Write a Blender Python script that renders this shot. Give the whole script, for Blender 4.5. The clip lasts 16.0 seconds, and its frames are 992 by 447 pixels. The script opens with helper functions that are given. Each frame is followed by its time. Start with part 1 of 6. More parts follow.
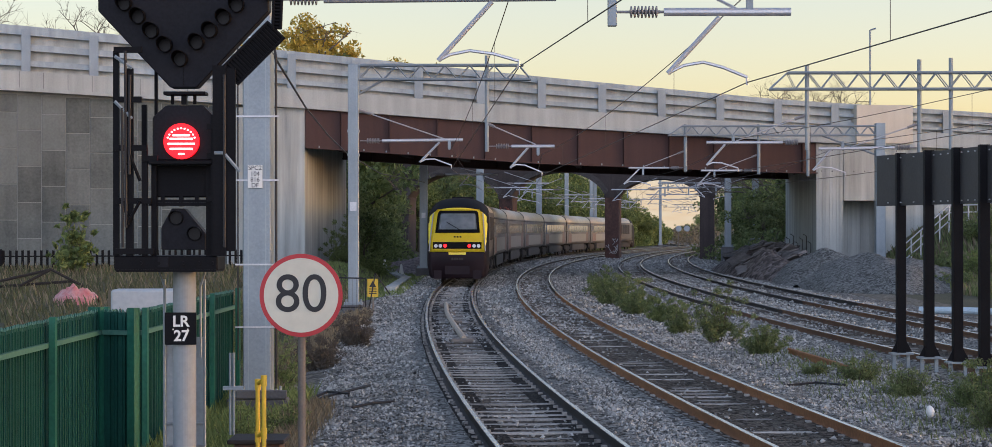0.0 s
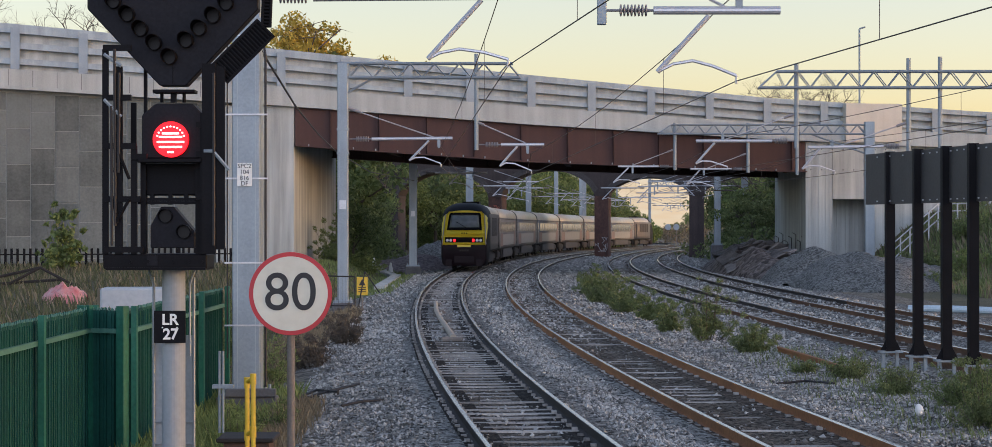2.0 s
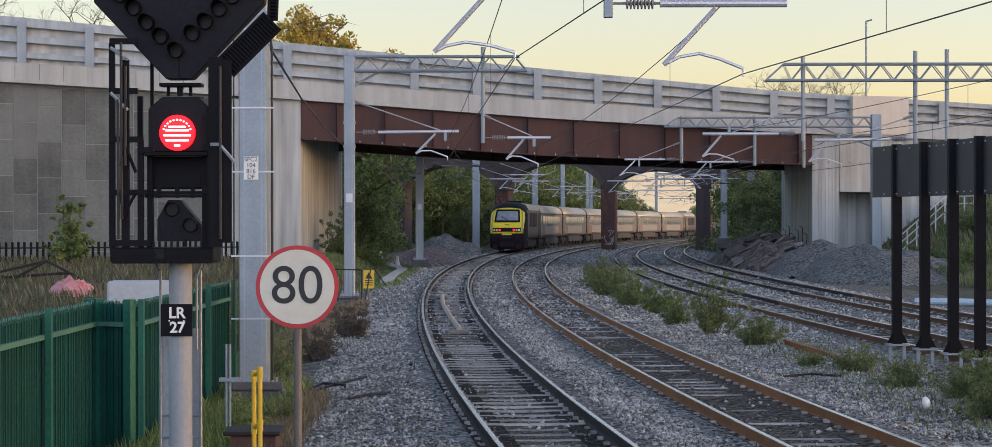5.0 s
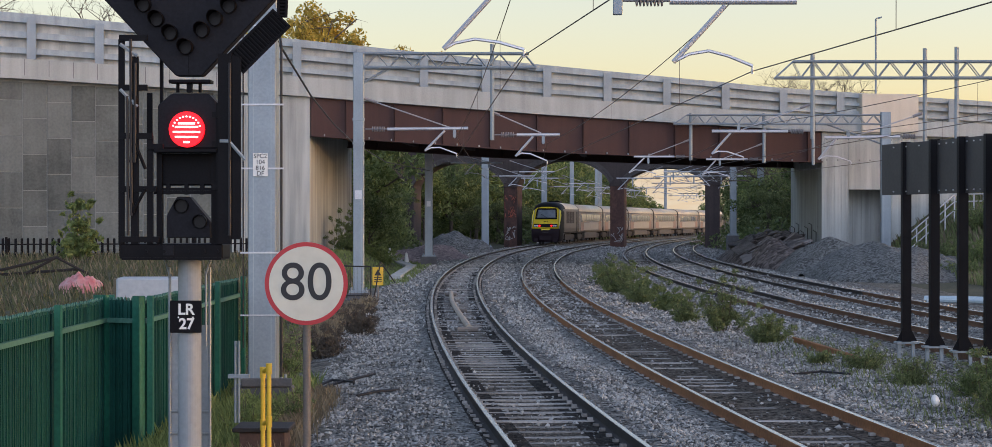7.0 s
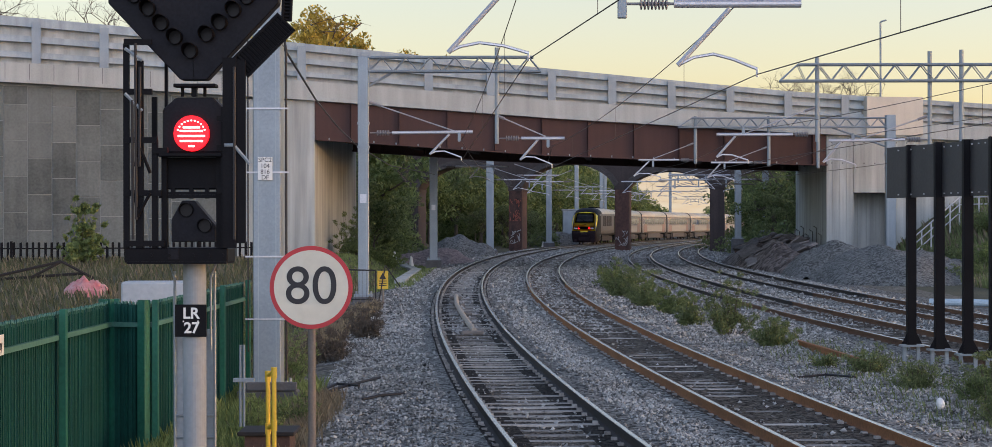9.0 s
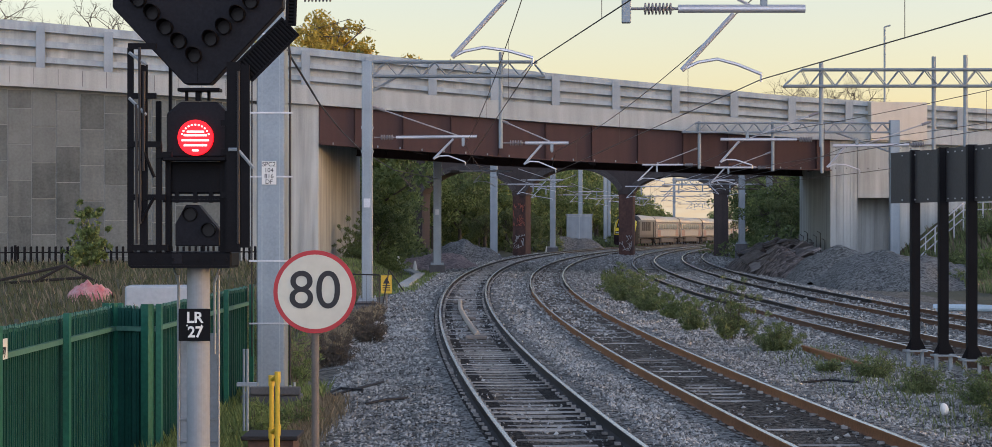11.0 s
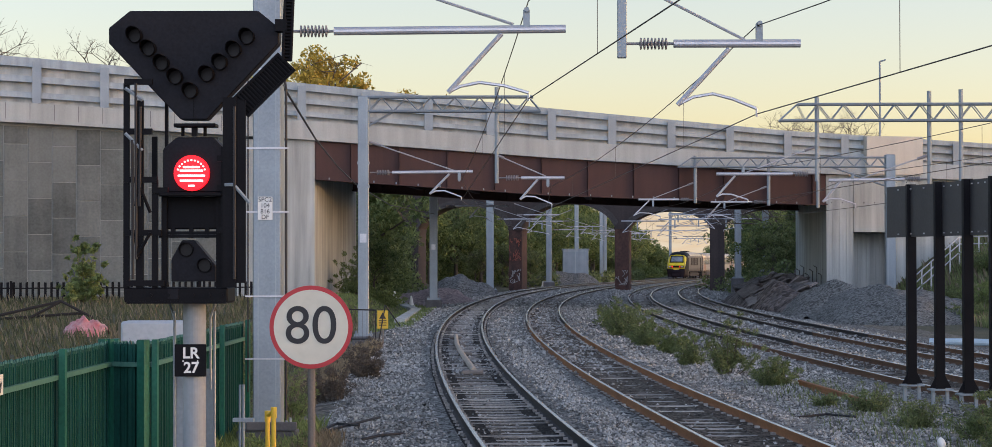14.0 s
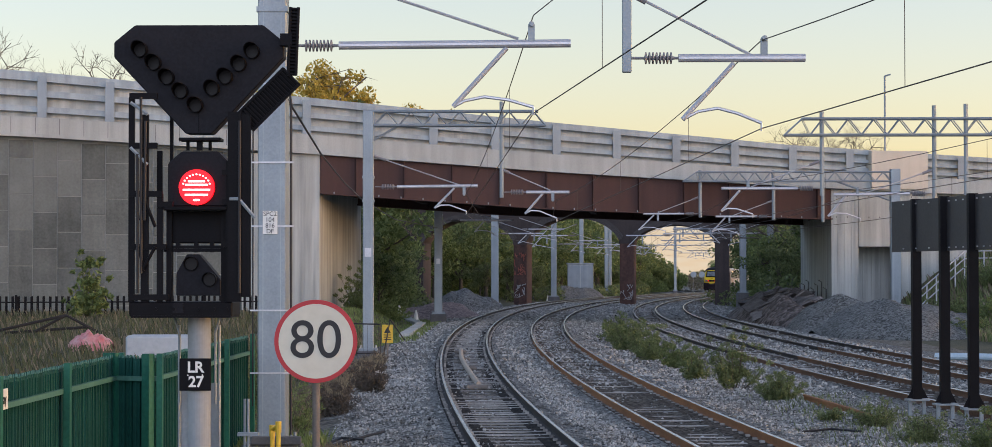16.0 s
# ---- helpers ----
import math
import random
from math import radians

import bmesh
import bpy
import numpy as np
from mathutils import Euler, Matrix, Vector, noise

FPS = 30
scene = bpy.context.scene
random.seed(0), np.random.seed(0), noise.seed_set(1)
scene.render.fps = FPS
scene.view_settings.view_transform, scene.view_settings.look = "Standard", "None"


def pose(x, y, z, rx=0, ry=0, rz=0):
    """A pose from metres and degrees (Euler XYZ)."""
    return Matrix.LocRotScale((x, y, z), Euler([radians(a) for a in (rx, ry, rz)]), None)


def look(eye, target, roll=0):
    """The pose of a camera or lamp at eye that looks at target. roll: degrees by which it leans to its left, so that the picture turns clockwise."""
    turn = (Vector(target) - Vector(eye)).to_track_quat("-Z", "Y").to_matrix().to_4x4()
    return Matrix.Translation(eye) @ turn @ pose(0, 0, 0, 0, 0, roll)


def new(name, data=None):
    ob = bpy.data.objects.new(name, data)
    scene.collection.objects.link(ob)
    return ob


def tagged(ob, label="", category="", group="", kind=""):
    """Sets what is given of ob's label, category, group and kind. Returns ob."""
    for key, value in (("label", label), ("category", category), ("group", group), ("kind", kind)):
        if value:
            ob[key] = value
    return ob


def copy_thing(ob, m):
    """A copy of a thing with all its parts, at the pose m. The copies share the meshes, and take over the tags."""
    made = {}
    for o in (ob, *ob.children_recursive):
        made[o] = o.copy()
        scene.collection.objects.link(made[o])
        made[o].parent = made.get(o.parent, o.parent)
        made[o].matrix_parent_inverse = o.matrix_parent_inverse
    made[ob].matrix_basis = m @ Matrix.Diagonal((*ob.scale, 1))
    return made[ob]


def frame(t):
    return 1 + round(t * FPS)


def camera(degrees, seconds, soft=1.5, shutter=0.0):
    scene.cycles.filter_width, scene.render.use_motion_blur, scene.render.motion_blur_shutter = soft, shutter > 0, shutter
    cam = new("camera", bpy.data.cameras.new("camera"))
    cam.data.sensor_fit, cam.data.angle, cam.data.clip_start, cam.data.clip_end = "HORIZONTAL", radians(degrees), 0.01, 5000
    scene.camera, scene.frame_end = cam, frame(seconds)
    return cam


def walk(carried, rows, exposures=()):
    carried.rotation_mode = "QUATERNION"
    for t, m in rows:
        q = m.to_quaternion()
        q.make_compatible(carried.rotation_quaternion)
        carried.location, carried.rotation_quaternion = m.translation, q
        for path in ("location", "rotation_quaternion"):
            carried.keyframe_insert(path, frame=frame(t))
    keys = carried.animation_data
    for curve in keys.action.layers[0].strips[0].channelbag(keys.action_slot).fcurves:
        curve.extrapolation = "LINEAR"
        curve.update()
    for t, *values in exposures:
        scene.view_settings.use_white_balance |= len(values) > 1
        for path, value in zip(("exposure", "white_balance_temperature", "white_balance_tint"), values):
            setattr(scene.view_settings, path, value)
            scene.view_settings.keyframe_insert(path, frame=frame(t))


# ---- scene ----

# ---- camera ----
cam = camera(25.873, 16.0, soft=0.6)
EYE = (0.0, 0.0, 2.586)
TURNS = ((0.0, 90.1437, 0.0707, -0.1367), (0.5, 90.184, -0.1187, -0.0972), (1.0, 90.2024, -0.0683, -0.2069),
         (1.5, 90.1659, 0.0135, -0.346), (2.0, 90.0998, 0.0447, -0.4152), (2.5, 90.0692, 0.0041, -0.4453),
         (3.0, 90.0397, 0.0351, -0.4451), (3.5, 89.9719, -0.0501, -0.4054), (4.0, 89.9393, 0.0324, -0.3671),
         (6.5, 89.8644, 0.0085, -0.0781), (7.0, 89.8389, 0.0, 0.0), (7.5, 89.8394, 0.0136, 0.0652),
         (8.0, 89.8673, 0.0286, 0.0784), (8.5, 89.9097, 0.0775, 0.1271), (9.0, 89.9332, 0.0812, 0.1272),
         (11.3, 90.1199, -0.0053, 0.2323), (11.5, 90.4291, 0.0049, 0.212), (12.0, 90.6956, -0.0769, 0.1537),
         (12.5, 90.762, 0.0, 0.1572), (13.0, 90.802, 0.074, 0.1417), (13.5, 90.9024, 0.0908, 0.1275),
         (14.0, 90.9827, 0.0958, 0.1265), (14.5, 91.0467, 0.0281, 0.1324), (15.0, 91.0725, 0.0376, 0.1756),
         (15.5, 91.1638, 0.0363, 0.2282), (16.0, 91.3626, 0.0626, 0.2549))
walk(cam, [(t, pose(*EYE, rx, ry, rz)) for t, rx, ry, rz in TURNS], exposures=[(0.0, 1.35, 6140, 31), (16.0, 1.35, 6140, 31)])

# ---- world and sun: low sky sun to the right, soft cool sun lamp from behind ----
world = bpy.data.worlds.new("world")
scene.world = world
world.use_nodes = True
wn = world.node_tree.nodes
sky = wn.new("ShaderNodeTexSky")
sky.sky_type, sky.sun_disc = "NISHITA", False
sky.sun_elevation, sky.sun_rotation = radians(5.4), radians(97)
sky.altitude, sky.air_density, sky.dust_density, sky.ozone_density = 50, 1.0, 1.2, 1.1
wn["Background"].inputs["Strength"].default_value = 0.15
world.node_tree.links.new(sky.outputs[0], wn["Background"].inputs["Color"])
# Cool lamp from behind the eye, added as fill for the blue sky there
sun_data = bpy.data.lights.new("sun", "SUN")
sun_data.energy, sun_data.angle, sun_data.color = 0.43, radians(50), (0.84, 0.97, 1.08)
sun = new("sun", sun_data)
sun.matrix_world = look((0, 0, 0), (-math.sin(radians(178)), -math.cos(radians(178)), -math.tan(radians(17))))


# ---- materials ----
def material(name, base, rough=0.7, metal=0.0, spec=0.5):
    m = bpy.data.materials.new(name)
    m.use_nodes = True
    b = m.node_tree.nodes["Principled BSDF"]
    b.inputs["Base Color"].default_value = (*base, 1)
    b.inputs["Roughness"].default_value, b.inputs["Metallic"].default_value = rough, metal
    b.inputs["Specular IOR Level"].default_value = spec
    return m


def surface(name, dark, light, scale=3.0, fine=40.0, rough=0.8, metal=0.0, bump=0.3, streak=0.0, cells=0.0, per_piece=0.0, dist=0.01, gloss=0.5):
    """Two-scale mottled surface: broad stains, fine grain with relief, optional vertical streaks, stone cells, piece by piece tint."""
    m = material(name, light, rough, metal, gloss)
    nt = m.node_tree
    n, l = nt.nodes, nt.links
    b = n["Principled BSDF"]
    co = n.new("ShaderNodeTexCoord")
    geo = n.new("ShaderNodeNewGeometry")
    at = geo.outputs["Position"]
    if per_piece < 0:
        at = co.outputs["Object"]
        per_piece = -per_piece
    big = n.new("ShaderNodeTexNoise")
    big.inputs["Scale"].default_value, big.inputs["Detail"].default_value = scale, 6
    l.new(at, big.inputs["Vector"])
    small = n.new("ShaderNodeTexNoise")
    small.inputs["Scale"].default_value, small.inputs["Detail"].default_value = fine, 4
    l.new(at, small.inputs["Vector"])
    mix = n.new("ShaderNodeMath")
    mix.operation = "MULTIPLY_ADD"
    mix.inputs[1].default_value = 0.5
    l.new(small.outputs["Fac"], mix.inputs[0])
    half = n.new("ShaderNodeMath")
    half.operation = "MULTIPLY"
    half.inputs[1].default_value = 0.5
    l.new(big.outputs["Fac"], half.inputs[0])
    l.new(half.outputs[0], mix.inputs[2])
    fac = mix.outputs[0]
    height = small.outputs["Fac"]
    if streak:
        sm = n.new("ShaderNodeMapping")
        sm.inputs["Scale"].default_value = (1, 1, 0.06)
        l.new(at, sm.inputs["Vector"])
        st = n.new("ShaderNodeTexNoise")
        st.inputs["Scale"].default_value, st.inputs["Detail"].default_value = 2.5, 5
        l.new(sm.outputs[0], st.inputs["Vector"])
        sx = n.new("ShaderNodeMix")
        sx.inputs[0].default_value = streak
        l.new(fac, sx.inputs[2])
        l.new(st.outputs["Fac"], sx.inputs[3])
        fac = sx.outputs[0]
    if cells:
        vo = n.new("ShaderNodeTexVoronoi")
        vo.inputs["Scale"].default_value = cells
        l.new(at, vo.inputs["Vector"])
        sep = n.new("ShaderNodeSeparateColor")
        l.new(vo.outputs["Color"], sep.inputs[0])
        cx = n.new("ShaderNodeMix")
        cx.inputs[0].default_value = 0.6
        l.new(fac, cx.inputs[2])
        l.new(sep.outputs[0], cx.inputs[3])
        fac = cx.outputs[0]
        inv = n.new("ShaderNodeMath")
        inv.operation = "MULTIPLY_ADD"
        inv.inputs[1].default_value, inv.inputs[2].default_value = -1.2, 1.0
        l.new(vo.outputs["Distance"], inv.inputs[0])
        height = inv.outputs[0]
    if per_piece:
        oi = n.new("ShaderNodeObjectInfo")
        add = n.new("ShaderNodeMath")
        add.operation = "MULTIPLY_ADD"
        add.inputs[1].default_value = per_piece
        l.new(oi.outputs["Random"], add.inputs[0])
        shift = n.new("ShaderNodeMath")
        shift.operation = "SUBTRACT"
        shift.inputs[1].default_value = per_piece / 2
        l.new(fac, shift.inputs[0])
        l.new(shift.outputs[0], add.inputs[2])
        fac = add.outputs[0]
    ramp = n.new("ShaderNodeValToRGB")
    ramp.color_ramp.elements[0].position, ramp.color_ramp.elements[0].color = 0.28, (*dark, 1)
    ramp.color_ramp.elements[1].position, ramp.color_ramp.elements[1].color = 0.72, (*light, 1)
    l.new(fac, ramp.inputs[0])
    l.new(ramp.outputs[0], b.inputs["Base Color"])
    if bump:
        bp = n.new("ShaderNodeBump")
        bp.inputs["Strength"].default_value, bp.inputs["Distance"].default_value = bump, dist
        l.new(height, bp.inputs["Height"])
        l.new(bp.outputs[0], b.inputs["Normal"])
    return m


def foliage(name, dark, light, through_light=0.45):
    """Leaves: each leaf has its own tint, with a little light through it."""
    m = material(name, light, 0.6, 0, 0.3)
    nt = m.node_tree
    n, l = nt.nodes, nt.links
    b = n["Principled BSDF"]
    geo = n.new("ShaderNodeNewGeometry")
    big = n.new("ShaderNodeTexNoise")
    big.inputs["Scale"].default_value = 0.5
    l.new(geo.outputs["Position"], big.inputs["Vector"])
    mx = n.new("ShaderNodeMix")
    mx.inputs[0].default_value = 0.45
    l.new(geo.outputs["Random Per Island"], mx.inputs[2])
    l.new(big.outputs["Fac"], mx.inputs[3])
    ramp = n.new("ShaderNodeValToRGB")
    ramp.color_ramp.elements[0].position, ramp.color_ramp.elements[0].color = 0.15, (*dark, 1)
    ramp.color_ramp.elements[1].position, ramp.color_ramp.elements[1].color = 0.8, (*light, 1)
    l.new(mx.outputs[0], ramp.inputs[0])
    l.new(ramp.outputs[0], b.inputs["Base Color"])
    if through_light:
        tr = n.new("ShaderNodeBsdfTranslucent")
        l.new(ramp.outputs[0], tr.inputs["Color"])
        ms = n.new("ShaderNodeMixShader")
        ms.inputs[0].default_value = through_light
        l.new(b.outputs[0], ms.inputs[1])
        l.new(tr.outputs[0], ms.inputs[2])
        l.new(ms.outputs[0], n["Material Output"].inputs["Surface"])
    return m


M_BALLAST = surface("ballast", (0.036, 0.036, 0.033), (0.385, 0.385, 0.352), 0.35, 30, 0.95, 0, 1.0, cells=19, dist=0.06, gloss=0.12)
M_STONE = surface("ballast_stone", (0.09, 0.09, 0.095), (0.40, 0.40, 0.42), 5, 60, 0.9, 0, 0.4)
M_CESS = surface("cess_soil", (0.05, 0.045, 0.035), (0.22, 0.20, 0.15), 0.6, 12, 0.95, 0, 0.8, cells=9, dist=0.04)
M_GRASSLAND = surface("rough_ground", (0.03, 0.035, 0.016), (0.115, 0.105, 0.052), 0.4, 9, 0.95, 0, 0.8, dist=0.06)
M_CONCRETE = surface("concrete", (0.19, 0.207, 0.197), (0.545, 0.58, 0.555), 0.5, 25, 0.85, 0, 0.15, streak=0.6)
M_PANEL = surface("precast_panel", (0.056, 0.066, 0.062), (0.172, 0.192, 0.18), 0.9, 9, 0.85, 0, 0.25, streak=0.3, per_piece=0.24)
M_JOINT = surface("wall_joint_mortar", (0.16, 0.175, 0.165), (0.30, 0.32, 0.305), 0.8, 20, 0.9, 0, 0.1)
M_FASCIA = surface("fascia_concrete", (0.25, 0.272, 0.26), (0.475, 0.508, 0.49), 0.4, 20, 0.8, 0, 0.1, streak=0.5)
M_CREAM = surface("cream_concrete", (0.46, 0.42, 0.34), (0.66, 0.61, 0.51), 0.5, 20, 0.8, 0, 0.1, streak=0.4)
M_GALV = surface("galvanised_steel", (0.175, 0.212, 0.235), (0.325, 0.38, 0.41), 1.2, 30, 0.5, 0.3, 0.05, streak=0.3)
M_PALEGALV = surface("parapet_steel", (0.18, 0.213, 0.228), (0.42, 0.475, 0.49), 0.8, 20, 0.5, 0.25, 0.05, streak=0.55)
M_WEATHER = surface("weathering_steel", (0.040, 0.0185, 0.0165), (0.084, 0.039, 0.033), 0.5, 15, 0.7, 0.2, 0.15, streak=0.5)
M_BLACK = surface("black_paint", (0.003, 0.003, 0.004), (0.009, 0.009, 0.011), 3, 60, 0.6, 0, 0.05, gloss=0.12)
M_SIGBLACK = surface("signal_black", (0.008, 0.008, 0.010), (0.019, 0.019, 0.024), 2, 50, 0.6, 0, 0.06, gloss=0.14)
M_RAILTOP = surface("polished_rail", (0.56, 0.55, 0.54), (0.78, 0.77, 0.75), 0.5, 30, 0.24, 0.8, 0.02)
M_RAILRUST = surface("rusty_rail", (0.145, 0.057, 0.020), (0.39, 0.170, 0.060), 0.6, 20, 0.8, 0.1, 0.2)
M_RAILBROWN = surface("old_brown_rail", (0.062, 0.031, 0.017), (0.20, 0.10, 0.05), 0.6, 20, 0.8, 0.1, 0.2)
M_RAILDULL = surface("brown_rail", (0.012, 0.010, 0.009), (0.045, 0.037, 0.032), 0.6, 20, 0.75, 0.2, 0.2)
M_BED = surface("dirty_ballast", (0.03, 0.026, 0.021), (0.215, 0.19, 0.155), 0.5, 30, 0.95, 0, 1.0, cells=19, dist=0.07, gloss=0.1)
M_DARKCON = surface("dark_concrete", (0.06, 0.06, 0.062), (0.17, 0.17, 0.175), 2, 25, 0.9, 0, 0.2, streak=0.4)
M_OILY = surface("oily_ballast", (0.008, 0.007, 0.006), (0.06, 0.052, 0.043), 0.7, 14, 0.9, 0, 0.9, cells=17, dist=0.06, gloss=0.15)
M_RUSTBED = surface("rust_stained_ballast", (0.03, 0.024, 0.018), (0.18, 0.142, 0.108), 0.7, 14, 0.9, 0, 0.9, cells=17, dist=0.06, gloss=0.15)
M_SLEEPER = surface("sleeper_concrete", (0.14, 0.132, 0.118), (0.50, 0.475, 0.43), 2, 25, 0.9, 0, 0.3, per_piece=0.25, gloss=0.2)
M_BRICK = surface("dark_engineering_brick", (0.022, 0.018, 0.018), (0.085, 0.06, 0.055), 0.8, 9, 0.9, 0, 0.4, streak=0.4)
M_ARCHRING = surface("arch_ring_brick", (0.032, 0.028, 0.028), (0.105, 0.088, 0.082), 0.8, 7, 0.9, 0, 0.4)
M_REDBRICK = surface("red_brick", (0.028, 0.016, 0.013), (0.13, 0.06, 0.045), 1.5, 5, 0.9, 0, 0.4, per_piece=0.5)
M_GREEN = surface("green_fence_paint", (0.002, 0.030, 0.025), (0.007, 0.096, 0.072), 1.5, 20, 0.6, 0, 0.05, streak=0.4, gloss=0.25)
M_GREENPOST = surface("green_post_paint", (0.006, 0.070, 0.047), (0.016, 0.155, 0.10), 1.5, 20, 0.5, 0, 0.05, gloss=0.3)
M_GREENEDGE = surface("green_rail_and_tip_glint", (0.035, 0.13, 0.095), (0.09, 0.23, 0.175), 1.5, 20, 0.5, 0, 0.05)
M_WOODPOST = surface("weathered_timber", (0.10, 0.085, 0.07), (0.26, 0.23, 0.20), 4, 40, 0.85, 0, 0.3, streak=0.5)
M_WHITE = material("white_paint", (0.78, 0.77, 0.72), 0.45)
M_SIGNFACE = surface("sign_face", (0.54, 0.525, 0.43), (0.66, 0.64, 0.53), 2, 8, 0.4, 0, 0.0)
M_SIGNRED = material("sign_red", (0.45, 0.02, 0.025), 0.4)
M_TEXTBLACK = material("letter_black", (0.012, 0.012, 0.014), 0.5)
M_YELLOW = surface("yellow_paint", (0.62, 0.38, 0.02), (0.80, 0.53, 0.04), 3, 30, 0.5, 0, 0.05)
M_CABLE = material("black_cable", (0.015, 0.015, 0.017), 0.6)
M_WIRE = surface("contact_wire", (0.05, 0.04, 0.035), (0.14, 0.11, 0.09), 1, 20, 0.6, 0.5, 0.0)
M_TUBE = surface("bright_tube", (0.40, 0.41, 0.43), (0.60, 0.61, 0.63), 1.5, 30, 0.4, 0.4, 0.0)
M_INSUL = material("insulator_polymer", (0.22, 0.21, 0.21), 0.4)
M_LEAF = foliage("green_leaves", (0.07, 0.11, 0.03), (0.29, 0.355, 0.13))
M_LEAFDARK = foliage("dark_leaves", (0.05, 0.082, 0.027), (0.235, 0.29, 0.112))
M_LEAFGOLD = foliage("golden_leaves", (0.26, 0.19, 0.03), (0.66, 0.50, 0.10), 0.6)
M_WEED = foliage("weed_leaves", (0.055, 0.08, 0.027), (0.245, 0.295, 0.125))
M_FIELD = foliage("dull_field_grass", (0.034, 0.044, 0.022), (0.15, 0.16, 0.078), 0.3)
M_STRAW = foliage("dry_grass", (0.11, 0.09, 0.058), (0.31, 0.262, 0.175))
M_TWIG = surface("twigs", (0.05, 0.04, 0.03), (0.13, 0.11, 0.085), 3, 20, 0.9, 0, 0.2)


# ---- building helpers ----
def part(name, bm, mat, parent=None, label="", smooth=False):
    me = bpy.data.meshes.new(name)
    if smooth:
        for f in bm.faces:
            f.smooth = True
    bm.to_mesh(me)
    bm.free()
    for m in (mat if isinstance(mat, (list, tuple)) else (mat,)):
        me.materials.append(m)
    ob = new(name, me)
    ob.parent = parent
    if label:
        ob["label"] = label
    return ob


def mesh_part(name, verts, faces, mat, parent=None, label="", smooth=False):
    me = bpy.data.meshes.new(name)
    me.from_pydata(verts, [], faces)
    me.materials.append(mat)
    if smooth:
        me.polygons.foreach_set("use_smooth", [True] * len(me.polygons))
    ob = new(name, me)
    ob.parent = parent
    if label:
        ob["label"] = label
    return ob


def thing(name, label, category, at=(0, 0, 0), rz=0.0, group="", kind=""):
    ob = new(name)
    ob.empty_display_size = 0.1
    ob.matrix_basis = pose(*at, 0, 0, rz)
    return tagged(ob, label, category, group, kind)


def box(bm, x0, x1, y0, y1, z0, z1, bevel=0.0, m=None):
    made = bmesh.ops.create_cube(bm, size=1.0)["verts"]
    bmesh.ops.scale(bm, vec=(abs(x1 - x0), abs(y1 - y0), abs(z1 - z0)), verts=made)
    bmesh.ops.translate(bm, vec=((x0 + x1) / 2, (y0 + y1) / 2, (z0 + z1) / 2), verts=made)
    if m is not None:
        bmesh.ops.transform(bm, matrix=m, verts=made)
    if bevel:
        edges = {e for v in made for e in v.link_edges}
        bmesh.ops.bevel(bm, geom=list(edges), offset=bevel, segments=1, affect="EDGES")
    return bm


def boxed(*a, **k):
    return box(bmesh.new(), *a, **k)


def rod(bm, a, b, r, n=8, r2=None):
    a, b = Vector(a), Vector(b)
    d = b - a
    m = Matrix.Translation((a + b) / 2) @ d.to_track_quat("Z", "Y").to_matrix().to_4x4()
    bmesh.ops.create_cone(bm, cap_ends=True, segments=n, radius1=r, radius2=r if r2 is None else r2, depth=d.length, matrix=m)
    return bm


def rods(pts, r, n=8):
    """One bent round bar through the points."""
    bm = bmesh.new()
    pts = [Vector(p) for p in pts]
    rings, side = [], None
    for i, p in enumerate(pts):
        d = (pts[min(i + 1, len(pts) - 1)] - pts[max(i - 1, 0)]).normalized()
        if side is None:
            side = d.orthogonal().normalized()
        side = (side - d * side.dot(d)).normalized()
        up = d.cross(side)
        rings.append([bm.verts.new(p + (side * math.cos(2 * math.pi * k / n) + up * math.sin(2 * math.pi * k / n)) * r) for k in range(n)])
    for a, b in zip(rings, rings[1:]):
        for k in range(n):
            bm.faces.new((a[k], a[(k + 1) % n], b[(k + 1) % n], b[k]))
    bm.faces.new(rings[0][::-1])
    bm.faces.new(rings[-1])
    return bm


def prism(bm, outline, y0, y1):
    """An outline in x and z, drawn out along y."""
    a = [bm.verts.new((x, y0, z)) for x, z in outline]
    b = [bm.verts.new((x, y1, z)) for x, z in outline]
    k = len(outline)
    for i in range(k):
        bm.faces.new((a[i], a[(i + 1) % k], b[(i + 1) % k], b[i]))
    bm.faces.new(a[::-1])
    bm.faces.new(b)
    bmesh.ops.recalc_face_normals(bm, faces=bm.faces[:])
    return bm


def sweep(points, outline, closed=True):
    """Verts and faces of an outline (across, up) carried along level-ish points."""
    vs, fs = [], []
    k = len(outline)
    for i, p in enumerate(points):
        p0, p1 = points[max(i - 1, 0)], points[min(i + 1, len(points) - 1)]
        dx, dy = p1[0] - p0[0], p1[1] - p0[1]
        q = math.hypot(dx, dy) or 1
        nx, ny = dy / q, -dx / q
        vs += [(p[0] + a * nx, p[1] + a * ny, p[2] + u) for a, u in outline]
    for i in range(len(points) - 1):
        for j in range(k if closed else k - 1):
            a, b = i * k + j, i * k + (j + 1) % k
            fs.append((a, b, b + k, a + k))
    if closed:
        fs += [tuple(range(k))[::-1], tuple(range(len(vs) - k, len(vs)))]
    return vs, fs


